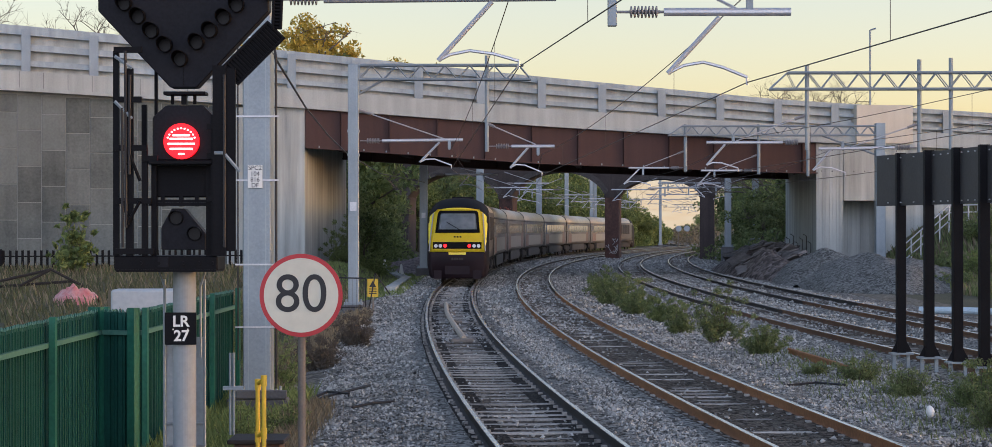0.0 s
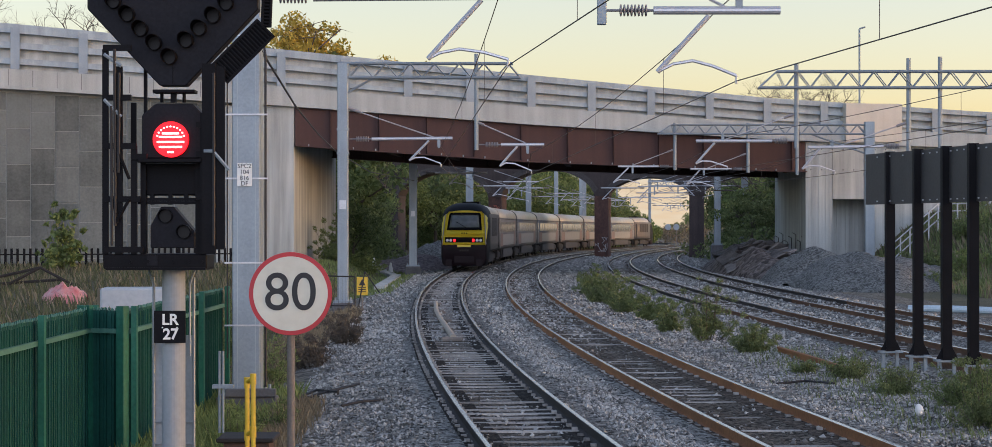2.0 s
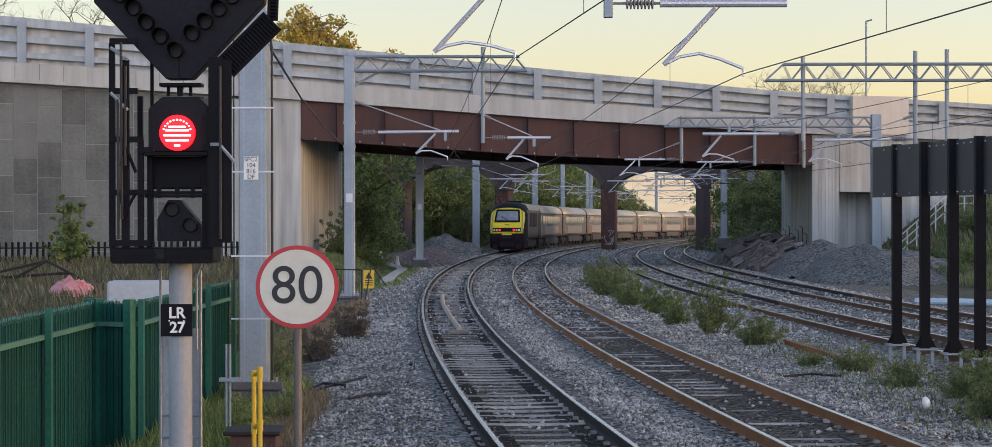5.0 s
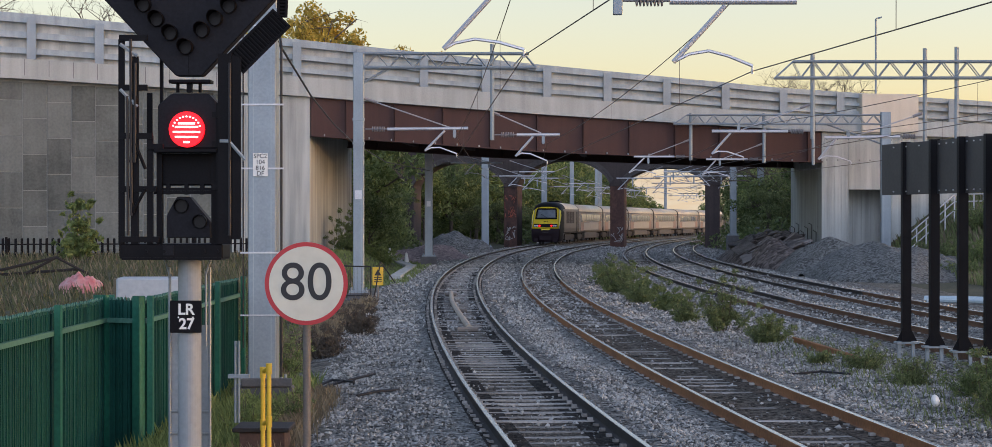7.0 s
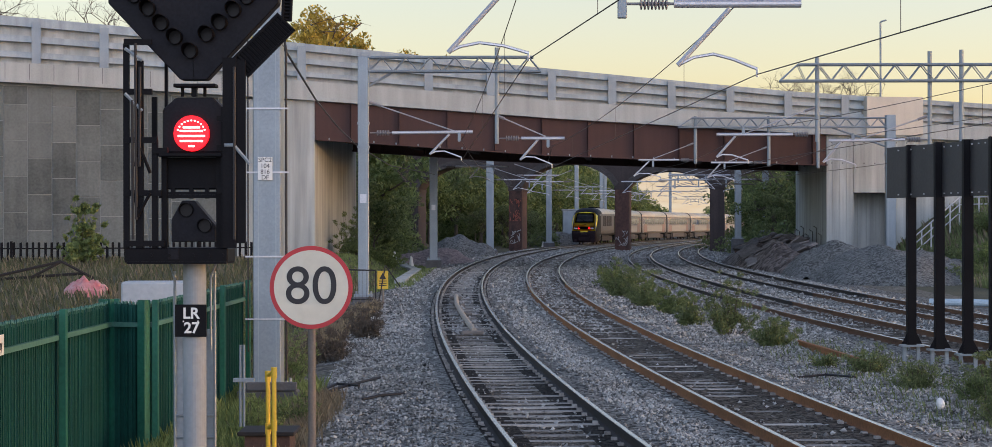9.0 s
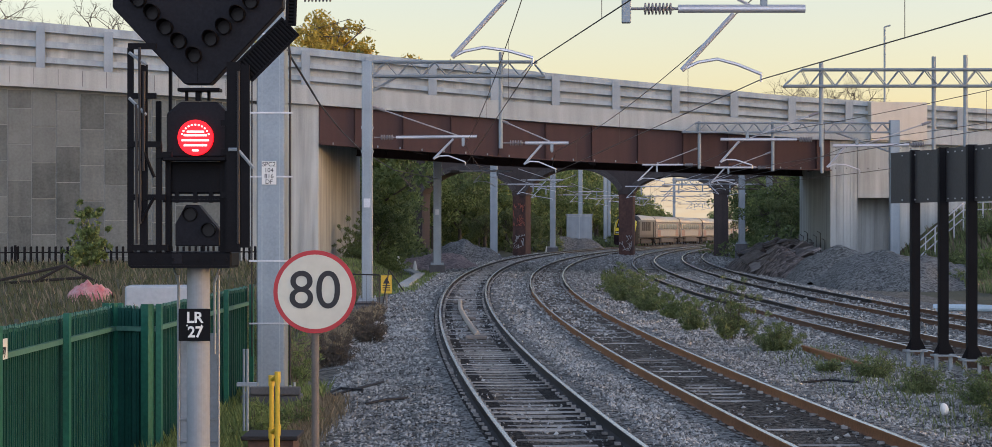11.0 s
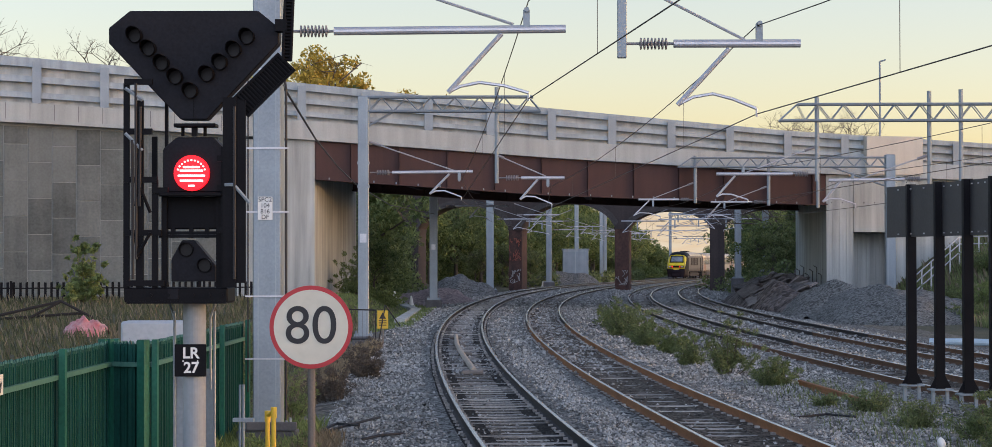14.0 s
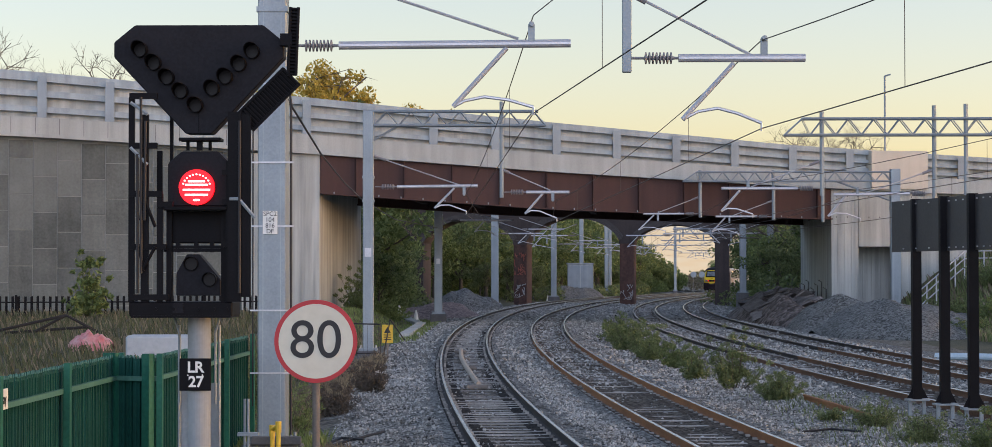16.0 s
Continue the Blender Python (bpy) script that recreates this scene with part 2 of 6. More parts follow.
def writing(name, text, size, mat, parent, at, rz=0.0, extrude=0.002, bold=0.0):
    cu = bpy.data.curves.new(name, "FONT")
    cu.body, cu.size, cu.extrude, cu.align_x, cu.align_y, cu.offset = text, size, extrude, "CENTER", "CENTER", bold
    tmp = bpy.data.objects.new(name, cu)
    scene.collection.objects.link(tmp)
    bpy.context.view_layer.update()
    me = bpy.data.meshes.new_from_object(tmp.evaluated_get(bpy.context.evaluated_depsgraph_get()))
    bpy.data.objects.remove(tmp)
    me.materials.clear()
    me.materials.append(mat)
    ob = new(name, me)
    ob.parent = parent
    ob.matrix_basis = pose(*at, 90, 0, rz)
    return ob


# ---- the four tracks: bending lines in plan ----
def bend(x0, a0, ks, length=620.0, step=1.0):
    """Points (x, y, heading) along a line whose curvature changes smoothly."""
    out, x, y, a, s = [], x0, 0.0, a0, 0.0
    while s <= length:
        out.append((x, y, a))
        u = s / 200.0
        k = sum(c * u ** i for i, c in enumerate(ks)) / 100.0 if s < 352 else 0.0
        a += k * step
        x += math.sin(a) * step
        y += math.cos(a) * step
        s += step
    return out


LINE_1 = bend(3.3275, -0.1220, (0.1929, -0.3905, 0.4905, -0.1024, -0.0662))
LINE_2 = bend(6.5424, -0.1192, (0.1682, -0.1932, 0.2289, -0.0038, -0.1014))


def level(y):
    """Height of the rail tops: the line climbs gently, then flattens out."""
    u = min(y, 330.0) / 100.0
    return 0.2178 * u - 0.0745 * u * u


def across(line, y):
    ys = [p[1] for p in line]
    return float(np.interp(y, ys, [p[0] for p in line]))


LINE_3 = [(across(LINE_2, y) + 6.9 - 0.0113 * min(y, 230), y, 0) for y in range(0, 420, 2)]
LINE_4 = [(x + 3.5, y, 0) for x, y, _ in LINE_3]

# ---- ground: one sheet to the horizon ----
LX, LY = [p[0] for p in LINE_1], [p[1] for p in LINE_1]
L4X, L4Y = [p[0] for p in LINE_4], [p[1] for p in LINE_4]


def smooth_step(a, b, v):
    t = min(max((v - a) / (b - a), 0.0), 1.0)
    return t * t * (3 - 2 * t)


def ground_z(x, y):
    left = float(np.interp(y, LY, LX)) - 2.4
    right = float(np.interp(y, L4Y, L4X)) + 3.0
    z = level(y) - 0.20
    z -= 0.16 * smooth_step(0.0, 1.2, left - x)
    z += (0.55 * smooth_step(26, 44, y) + 0.5 * smooth_step(55, 95, y)) * smooth_step(1.8, 4.2, left - x) * smooth_step(150, 110, y)
    z += 5.5 * smooth_step(9, 24, left - x) * smooth_step(128, 150, y) * smooth_step(235, 205, y)
    z += 3.6 * smooth_step(4.0, 11.0, x - right) * smooth_step(82, 108, y) * smooth_step(190, 128, y) + 2.6 * smooth_step(1.5, 9.0, x - right) * smooth_step(128, 150, y) * smooth_step(240, 205, y) + 1.0 * smooth_step(8, 30, x - right)
    z += 0.05 * (noise.noise((x * 0.9, y * 0.9, 0)) + 0.6 * noise.noise((x * 3, y * 3, 4)))
    return z


def build_ground():
    ys = [-30, -15, -5] + [v * 1.5 for v in range(0, 180)] + [270 + 1.16 ** i * 8 - 8 for i in range(1, 40)] + [4500]
    cols = sorted({round(v, 2) for v in
                   [-3000, -1200, -500, -220, -120, -80, -60, -48, -40, -34, -29, -25, -22, -19]
                   + [-17 + 0.75 * i for i in range(75)] + [40, 43, 47, 52, 60, 75, 100, 150, 250, 500, 1200, 3000]})
    vs, fs, mi = [], [], []
    for y in ys:
        yy = min(max(y, 0), 330)
        x0 = float(np.interp(yy, LY, LX))
        for c in cols:
            x = c + x0
            vs.append((x, y, ground_z(x, max(y, 0))))
    w = len(cols)
    for i in range(len(ys) - 1):
        for j in range(w - 1):
            fs.append((i * w + j, i * w + j + 1, (i + 1) * w + j + 1, (i + 1) * w + j))
            c, y = (cols[j] + cols[j + 1]) / 2, ys[i]
            left = -3.1 + 0.4 * noise.noise((c, y * 0.4, 1))
            right = float(np.interp(y, L4Y, L4X)) - float(np.interp(min(max(y, 0), 330), LY, LX)) + 3.4
            mi.append(0 if left < c < right else (1 if -4.3 < c < left or right <= c < right + 1.5 else 2))
    me = bpy.data.meshes.new("ground")
    me.from_pydata(vs, [], fs)
    for m in (M_BALLAST, M_CESS, M_GRASSLAND):
        me.materials.append(m)
    me.polygons.foreach_set("material_index", mi)
    me.polygons.foreach_set("use_smooth", [True] * len(fs))
    tagged(new("ground", me), "grey railway ballast with soil and rough grass beside it", "ground", kind="structure")


build_ground()


# Glowing sheet far off, added to paint peach haze over the low sky
def glowing_haze_sheet():
    m = bpy.data.materials.new("painted_haze_glow")
    m.use_nodes = True
    n, l = m.node_tree.nodes, m.node_tree.links
    n.remove(n["Principled BSDF"])
    em = n.new("ShaderNodeEmission")
    em.inputs["Strength"].default_value = 0.30
    no = n.new("ShaderNodeTexNoise")
    no.inputs["Scale"].default_value = 0.012
    mp = n.new("ShaderNodeMapping")
    mp.inputs["Scale"].default_value = (1, 1, 6)
    l.new(n.new("ShaderNodeNewGeometry").outputs["Position"], mp.inputs["Vector"])
    l.new(mp.outputs[0], no.inputs["Vector"])
    rp = n.new("ShaderNodeValToRGB")
    rp.color_ramp.elements[0].position, rp.color_ramp.elements[0].color = 0.35, (0.98, 0.80, 0.44, 1)
    rp.color_ramp.elements[1].position, rp.color_ramp.elements[1].color = 0.65, (1.0, 0.93, 0.60, 1)
    l.new(no.outputs["Fac"], rp.inputs[0])
    l.new(rp.outputs[0], em.inputs["Color"])
    l.new(em.outputs[0], n["Material Output"].inputs["Surface"])
    vs, fs = [], []
    for i in range(41):
        a = radians(-20 + i)
        vs += [(2600 * math.sin(a), 2600 * math.cos(a), -20), (2600 * math.sin(a), 2600 * math.cos(a), 122)]
    for i in range(40):
        fs.append((2 * i, 2 * i + 2, 2 * i + 3, 2 * i + 1))
    tagged(mesh_part("backdrop", vs, fs, m), "glowing backdrop painted as pale peach evening haze along the horizon", "sky", kind="structure")


glowing_haze_sheet()


# ---- tracks ----
RAIL = [(-0.07, -0.159), (0.07, -0.159), (0.07, -0.145), (0.012, -0.125), (0.010, -0.05), (0.035, -0.04), (0.036, -0.006),
        (0.026, 0.0), (-0.026, 0.0), (-0.036, -0.006), (-0.035, -0.04), (-0.010, -0.05), (-0.012, -0.125), (-0.07, -0.145)]


SHOULDER = ((0.80, -0.1), (0.84, 0.040), (0.95, 0.065), (1.35, 0.06), (1.95, -0.02), (1.95, -0.1))


def build_track(name, line, y0, y1, rust, label, shade_from=84.0):
    track = thing(name, label, "railway track", kind="structure")
    pts = [p for p in line if y0 <= p[1] <= y1]
    for side in (-0.7525, 0.7525):
        run = []
        for i, (x, y, _) in enumerate(pts):
            a, b = pts[max(i - 1, 0)], pts[min(i + 1, len(pts) - 1)]
            q = math.hypot(b[0] - a[0], b[1] - a[1])
            run.append((x + side * (b[1] - a[1]) / q, y - side * (b[0] - a[0]) / q, level(y)))
        # Far stretch gets a darker rail colour, standing in for its unlit sides
        near, far = [q for q in run if q[1] <= shade_from + 2], [q for q in run if q[1] >= shade_from]
        for piece, mat in ((near, rust), (far, M_RAILDULL)):
            rail = mesh_part("rail", *sweep(piece, RAIL), mat, track)
            mesh_part("running_surface", *sweep(piece, [(-0.031, -0.002), (0.031, -0.002), (0.028, 0.003), (-0.028, 0.003)]), M_RAILTOP, rail, "polished steel rail head")
    full = 0.0 if rust is M_RAILDULL else 0.013
    bed = [(x, y, level(y) - 0.195 + full) for x, y, _ in pts]
    mesh_part("track_bed", *sweep(bed, [(-1.12, -0.1), (1.12, -0.1), (0.86, 0.038), (0.45, 0.036), (0.0, 0.028), (-0.45, 0.036), (-0.86, 0.038)]), M_BED, track, "dirty dark ballast between the rails")
    for side in (-1, 1):
        stain = M_OILY if rust is M_RAILDULL else M_RUSTBED
        mesh_part("stained_ballast", *sweep(bed, [(side * a, u) for a, u in ((0.40, 0.02), (0.40, 0.0415), (0.83, 0.046), (0.91, 0.062), (0.93, 0.0605), (0.93, 0.02))]), stain, track, "dark oily ballast under the rail")
        mesh_part("ballast_shoulder", *sweep(bed, [(side * a, u) for a, u in SHOULDER]), M_BALLAST, track, "grey ballast shoulder over the sleeper ends")
    return track, pts


TRACKS = (build_track("railway_track_1", LINE_1, 8, 520, M_RAILDULL, "curving railway track with brown rails on grey ballast"),
          build_track("railway_track_2", LINE_2, 8, 380, M_RAILRUST, "curving railway track with rust-orange rails on grey ballast"),
          build_track("railway_track_3", LINE_3, 12, 330, M_RAILBROWN, "far railway track with rusty rails curving under the bridges", 66.0),
          build_track("railway_track_4", LINE_4, 12, 330, M_RAILBROWN, "outermost railway track with rusty rails beside spoil heaps", 72.0))


def sleeper_mesh():
    bm = bmesh.new()
    prism(bm, [(-0.11, -0.30), (0.11, -0.30), (0.085, -0.150), (-0.085, -0.150)], -1.22, 1.22)
    for s in (-0.7525, 0.7525):
        for o in (-0.11, 0.11):
            box(bm, -0.05, 0.05, s + o - 0.035, s + o + 0.035, -0.150, -0.11)
    bmesh.ops.rotate(bm, cent=(0, 0, 0), matrix=Matrix.Rotation(radians(90), 3, "Z"), verts=bm.verts[:])
    me = bpy.data.meshes.new("sleeper")
    bm.to_mesh(me)
    bm.free()
    me.materials.append(M_SLEEPER)
    return me


# ---- road bridge ----
BR = thing("road_bridge", "concrete and brown weathering steel road bridge over the railway", "bridge", (-22.6, 105.0, 0.0), 14.3)
PITCH = 3.247


def prof(n, table):
    return float(np.interp(n, [a for a, _ in table], [b for _, b in table]))


TOP = ((-14, 15.2), (0, 12.47), (4, 11.5), (8, 10.43), (12, 9.45), (16, 8.85), (28, 7.6))
FOOT = ((-14, 12.0), (0, 10.25), (4, 9.62), (8, 8.78), (12, 8.1), (16, 7.6), (28, 6.4))
EDGE = ((-14, 11.0), (0, 9.28), (4, 8.66), (8, 7.86), (12, 7.24), (16, 6.8), (28, 5.7))
SOFF = ((4, 6.75), (8, 5.98), (12, 5.6), (14, 5.5))


def strip(name, n0, n1, low, high, y0, y1, mat, label="", parent=BR, step=0.5, skew=0.0):
    """A long member that follows the road's falling line between two height tables."""
    k = max(1, int((n1 - n0) / step))
    vs, fs = [], []
    for i in range(k + 1):
        n = n0 + (n1 - n0) * i / k
        x = n * PITCH
        a, b = low(n), high(n)
        vs += [(x + skew * y0, y0, a), (x + skew * y0, y0, b), (x + skew * y1, y1, b), (x + skew * y1, y1, a)]
    for i in range(k):
        for j in range(4):
            fs.append((i * 4 + j, i * 4 + (j + 1) % 4, (i + 1) * 4 + (j + 1) % 4, (i + 1) * 4 + j))
    fs += [(0, 1, 2, 3), (4 * k + 3, 4 * k + 2, 4 * k + 1, 4 * k)]
    me = bpy.data.meshes.new(name)
    me.from_pydata(vs, [], fs)
    bm = bmesh.new()
    bm.from_mesh(me)
    bmesh.ops.recalc_face_normals(bm, faces=bm.faces[:])
    bm.to_mesh(me)
    bm.free()
    me.materials.append(mat)
    ob = new(name, me)
    ob.parent = parent
    if label:
        ob["label"] = label
    return ob


def between(t, a=FOOT, b=TOP):
    return lambda n: prof(n, a) * (1 - t) + prof(n, b) * t


strip("fascia", -14, 28, between(0, EDGE, FOOT), between(1, EDGE, FOOT), -0.35, 0.5, M_FASCIA, "pale concrete edge beam")
strip("fascia_drip", -14, 28, lambda n: prof(n, EDGE) + 0.0, lambda n: prof(n, EDGE) + 0.16, -0.42, -0.352, M_FASCIA)
strip("deck_slab", -14, 28, lambda n: prof(n, EDGE) - 0.05, lambda n: prof(n, FOOT) - 0.3, 0.504, 11.0, M_CONCRETE, skew=0.33)
strip("far_parapet", -14, 28, lambda n: prof(n, FOOT) - 0.2, between(1.0), 10.7, 11.0, M_PALEGALV, skew=0.33)
strip("parapet_sheet", -14, 28, between(0.02), between(0.84), 0.16, 0.20, M_CONCRETE, "mottled grey parapet infill sheet")
strip("top_rail", -14, 28, between(0.80), between(1.0), -0.14, 0.12, M_PALEGALV, "blue-grey steel parapet top rail")
strip("parapet_rail", -14, 28, between(0.46), between(0.60), -0.16, 0.06, M_PALEGALV, "galvanised steel parapet rail")
strip("parapet_rail", -14, 28, between(0.12), between(0.25), -0.16, 0.06, M_PALEGALV, "galvanised steel parapet rail")
for i in range(-10, 28):
    z0, z1 = prof(i, FOOT), prof(i, FOOT) * 0.08 + prof(i, TOP) * 0.92
    bm = boxed(i * PITCH - 0.22, i * PITCH + 0.22, -0.30, -0.26, z0, z1)
    box(bm, i * PITCH - 0.03, i * PITCH + 0.03, -0.26, -0.165, z0, z1)
    box(bm, i * PITCH - 0.20, i * PITCH + 0.20, -0.34, -0.10, z0, z0 + 0.06)
    part("parapet_post", bm, M_GALV, BR)

# girders of weathering steel, near and far, with stiffeners and flanges
for y, n0, n1, skew in ((-0.12, 4.22, 12.68, 0), (10.2, 5.35, 13.5, 0)):
    g = strip("girder", n0, n1, between(0, SOFF, EDGE), lambda n: prof(n, EDGE) - 0.02, y, y + 0.05, M_WEATHER, "brown weathering steel girder")
    strip("flange", n0, n1, lambda n: prof(n, SOFF) - 0.06, lambda n: prof(n, SOFF), y - 0.28, y + 0.33, M_WEATHER, parent=g)
    for k in range(11):
        n = n0 + 0.55 + k * (n1 - n0 - 0.8) / 10
        part("stiffener", boxed(n * PITCH - 0.015, n * PITCH + 0.015, y - 0.2, y - 0.004, prof(n, SOFF) + 0.02, prof(n, EDGE) - 0.05), M_WEATHER, g)
    if y < 0:
        for k in range(24):
            n = n0 + 0.2 + k * (n1 - n0 - 0.4) / 23
            bm = boxed(n * PITCH - 0.025, n * PITCH + 0.025, y - 0.34, y - 0.282, prof(n, SOFF) - 0.02, prof(n, SOFF) + 0.08)
            part("clip", bm, M_GALV, g)
for k in range(9):
    n = 4.5 + k
    part("cross_beam", boxed(n * PITCH, n * PITCH + 0.3, 0.25, 10.0, prof(n + 0.3, SOFF) + 0.1, prof(n + 0.6, SOFF) + 0.7,
                             m=Matrix(((1, 0.33, 0, 0), (0, 1, 0, 0), (0, 0, 1, 0), (0, 0, 0, 1)))), M_WEATHER, BR)


def skewed(bm, s):
    for v in bm.verts:
        v.co.x += s * v.co.y
    return bm


# abutments of ribbed concrete
left_ab = part("abutment", skewed(boxed(9.8, 4.22 * PITCH, -0.1, 11.2, -1.5, 8.66), 0.373), M_CONCRETE, BR, "pale board-marked concrete abutment")
for i in range(23):
    part("board_mark", boxed(9.95 + i * 0.165, 10.03 + i * 0.165, -0.118, -0.099, -1.4, 8.64), M_CONCRETE, left_ab)
right_ab = part("abutment", skewed(boxed(12.70 * PITCH, 42.78, -0.1, 11.2, -1.5, 7.12), 0.25), M_CONCRETE, BR, "pale ribbed concrete abutment with a recess")
part("recess_wall", boxed(42.4, 47.2, 2.2, 2.7, -1.5, 4.15), M_CONCRETE, right_ab, "ribbed concrete wall set back in the recess")
part("recess_head", boxed(42.784, 47.2, -0.1, 2.7, 4.08, 7.12), M_CONCRETE, right_ab)
for i in range(7):
    part("board_mark", boxed(41.35 + i * 0.2, 41.46 + i * 0.2, -0.118, -0.099, -1.4, 7.0), M_CONCRETE, right_ab)
for i in range(16):
    part("board_mark", boxed(42.95 + i * 0.26, 43.06 + i * 0.26, 2.17, 2.201, -1.4, 4.07), M_CONCRETE, right_ab)
for z in (5.1, 6.2):
    for i in range(8):
        part("tie_hole", rod(bmesh.new(), (41.5 + i * 0.62, -0.125, z + 0.55), (41.5 + i * 0.62, -0.098, z + 0.55), 0.035, 6), M_DARKCON, right_ab)
part("pilaster", boxed(13.35 * PITCH, 14.35 * PITCH, -0.55, 0.5, 7.15, 9.2), M_CREAM, BR, "warm cream concrete pilaster block")
strip("wing_wall", 13.98, 28, lambda n: -1.0, lambda n: prof(n, EDGE), 0.25, 0.75, M_CONCRETE, "pale concrete wing wall")
strip("retaining_wall", -14, 3.0, lambda n: -1.5, lambda n: prof(n, EDGE), 0.1, 0.9, M_JOINT, "grey precast panel retaining wall")

for i in range(18):
    x = -9.6 + i * 1.16
    part("joint", boxed(x - 0.012, x + 0.012, -0.355, -0.34, prof(x / PITCH, EDGE) + 0.17, prof(x / PITCH, FOOT) - 0.02), M_DARKCON, BR)

# ---- brick viaduct behind ----
VD = Vector((10.75 + 7.6, 192.0 - 205.0, 0)).normalized()
VA = math.degrees(math.atan2(VD.y, VD.x))
VIA = thing("brick_viaduct", "dark brick railway viaduct with arches and graffitied piers", "viaduct", (-7.6, 205.0, 0.0), VA)
SK = -0.56
PIERS = {i: 11.0 * i for i in range(-3, 8)}
PIERS.update({0: -1.0, 1: 10.95, 2: 22.5, 3: 32.2, 4: 43.0})


def arch_line(i, k=20):
    """The arch's underside from pier to pier; the viaduct steps down past its third pier."""
    x0, x1 = PIERS[i] + 0.72, PIERS[i + 1] - 0.72
    spr, crown = (5.62, 7.78) if i < 2 else (5.55, 6.95)
    mid, half = (x0 + x1) / 2, (x1 - x0) / 2
    rise = crown - spr
    rad = (half ** 2 + rise ** 2) / (2 * rise)
    arc = []
    for j in range(k + 1):
        x = x0 + (x1 - x0) * j / k
        u = (x - mid) / half
        flat = crown - rad + math.sqrt(max(rad ** 2 - (x - mid) ** 2, 0))
        arc.append((x, 0.6 * flat + 0.4 * (spr + rise * math.sqrt(max(1 - u * u, 0)))))
    return arc, mid, crown - rad


def build_viaduct():
    top, depth = 10.6, 4.5
    for i in range(-3, 7):
        arc, mid, hub = arch_line(i)
        bm = bmesh.new()
        for (xa, za), (xb, zb) in zip(arc, arc[1:]):
            for y, flip in ((0, False), (depth, True)):
                f = [bm.verts.new(c) for c in ((xa, y, za), (xb, y, zb), (xb, y, top), (xa, y, top))]
                bm.faces.new(f[::-1] if flip else f)
            bm.faces.new([bm.verts.new(c) for c in ((xa, 0, za), (xa, depth, za), (xb, depth, zb), (xb, 0, zb))])
        span = part("span", skewed(bm, SK), M_BRICK, VIA)

        def out(x, z, d):
            q = Vector((x - mid, 0, z - hub)).normalized() * d
            return (x + q.x, z + q.z)
        for d0, d1, proud in ((0.0, 0.26, 0.06), (0.275, 0.52, 0.035)):
            bm = bmesh.new()
            for (xa, za), (xb, zb) in zip(arc, arc[1:]):
                (xe, ze), (xf, zf) = out(xa, za, d0), out(xb, zb, d0)
                (xc, zc), (xd, zd) = out(xa, za, d1), out(xb, zb, d1)
                bm.faces.new([bm.verts.new(c) for c in ((xe, -proud, ze), (xf, -proud, zf), (xd, -proud, zd), (xc, -proud, zc))])
                bm.faces.new([bm.verts.new(c) for c in ((xe, -proud, ze), (xe, 0.0, ze), (xf, 0.0, zf), (xf, -proud, zf))])
                bm.faces.new([bm.verts.new(c) for c in ((xc, -proud, zc), (xd, -proud, zd), (xd, 0.0, zd), (xc, 0.0, zc))])
            part("arch_ring", bm, M_ARCHRING, span)
    for i in range(-3, 8):
        x = PIERS[i]
        red = i in (1, 2)
        pier = part("pier", skewed(boxed(x - 0.72, x + 0.72, 0.0, depth, -1.0, 5.4), SK), M_REDBRICK if red else M_BRICK, VIA, "red brick pier with painted scrawls" if red else "")
        part("upper_pier", skewed(boxed(x - 0.72, x + 0.72, 0.0, depth, 5.4, 10.6), SK), M_BRICK, pier)
        part("impost", skewed(boxed(x - 0.80, x + 0.80, -0.08, depth + 0.08, 5.36, 5.58), SK), M_BRICK, pier)
    part("parapet", boxed(-33.0, 77.0, -0.15, 0.35, 10.6, 11.6), M_BRICK, VIA)


build_viaduct()


# ---- train ----
def rounded_section(w, z0, z1, rise, n=9, r_low=0.25):
    """Outline (x, z) with an arched roof, from low right over the roof to low left."""
    pts = [(w - r_low, z0), (w - 0.06, z0 + 0.12), (w, min(z0 + 0.5, z1 - rise - 0.02)), (w, z1 - rise - 0.01)]
    for i in range(n + 1):
        a = math.pi / 2 * (i + 0.35) / (n + 0.85)
        pts.append((w * math.cos(a) ** 0.77, z1 - rise + rise * math.sin(a) ** 0.77))
    return pts + [(-x, z) for x, z in reversed(pts)]


M_COACH = surface("coach_silver", (0.16, 0.155, 0.15), (0.255, 0.248, 0.24), 0.8, 25, 0.5, 0.1, 0.03, per_piece=-0.02)
M_COACHROOF = surface("coach_roof", (0.38, 0.335, 0.25), (0.57, 0.51, 0.39), 0.8, 15, 0.4, 0.1, 0.05, per_piece=-0.02)
M_COACHRED = surface("coach_pink", (0.20, 0.115, 0.095), (0.30, 0.185, 0.155), 1.5, 25, 0.45, 0, 0.02, per_piece=-0.02)
M_PALE = surface("coach_pale_panel", (0.27, 0.265, 0.255), (0.36, 0.355, 0.34), 1.5, 25, 0.4, 0, 0.02, per_piece=-0.02)
M_PCGREY = surface("power_car_grey", (0.085, 0.08, 0.08), (0.16, 0.15, 0.148), 0.8, 25, 0.5, 0.1, 0.03, per_piece=-0.02)
M_GLASS = material("dark_coach_glass", (0.02, 0.022, 0.025), 0.08, 0, 0.8)
# Pale base and blotches paint the sky's reflection into the glass
M_SCREEN = surface("windscreen_painted_reflection", (0.12, 0.15, 0.165), (0.30, 0.34, 0.36), 1.2, 3, 0.08, 0, 0.0, per_piece=-0.02, gloss=0.9)
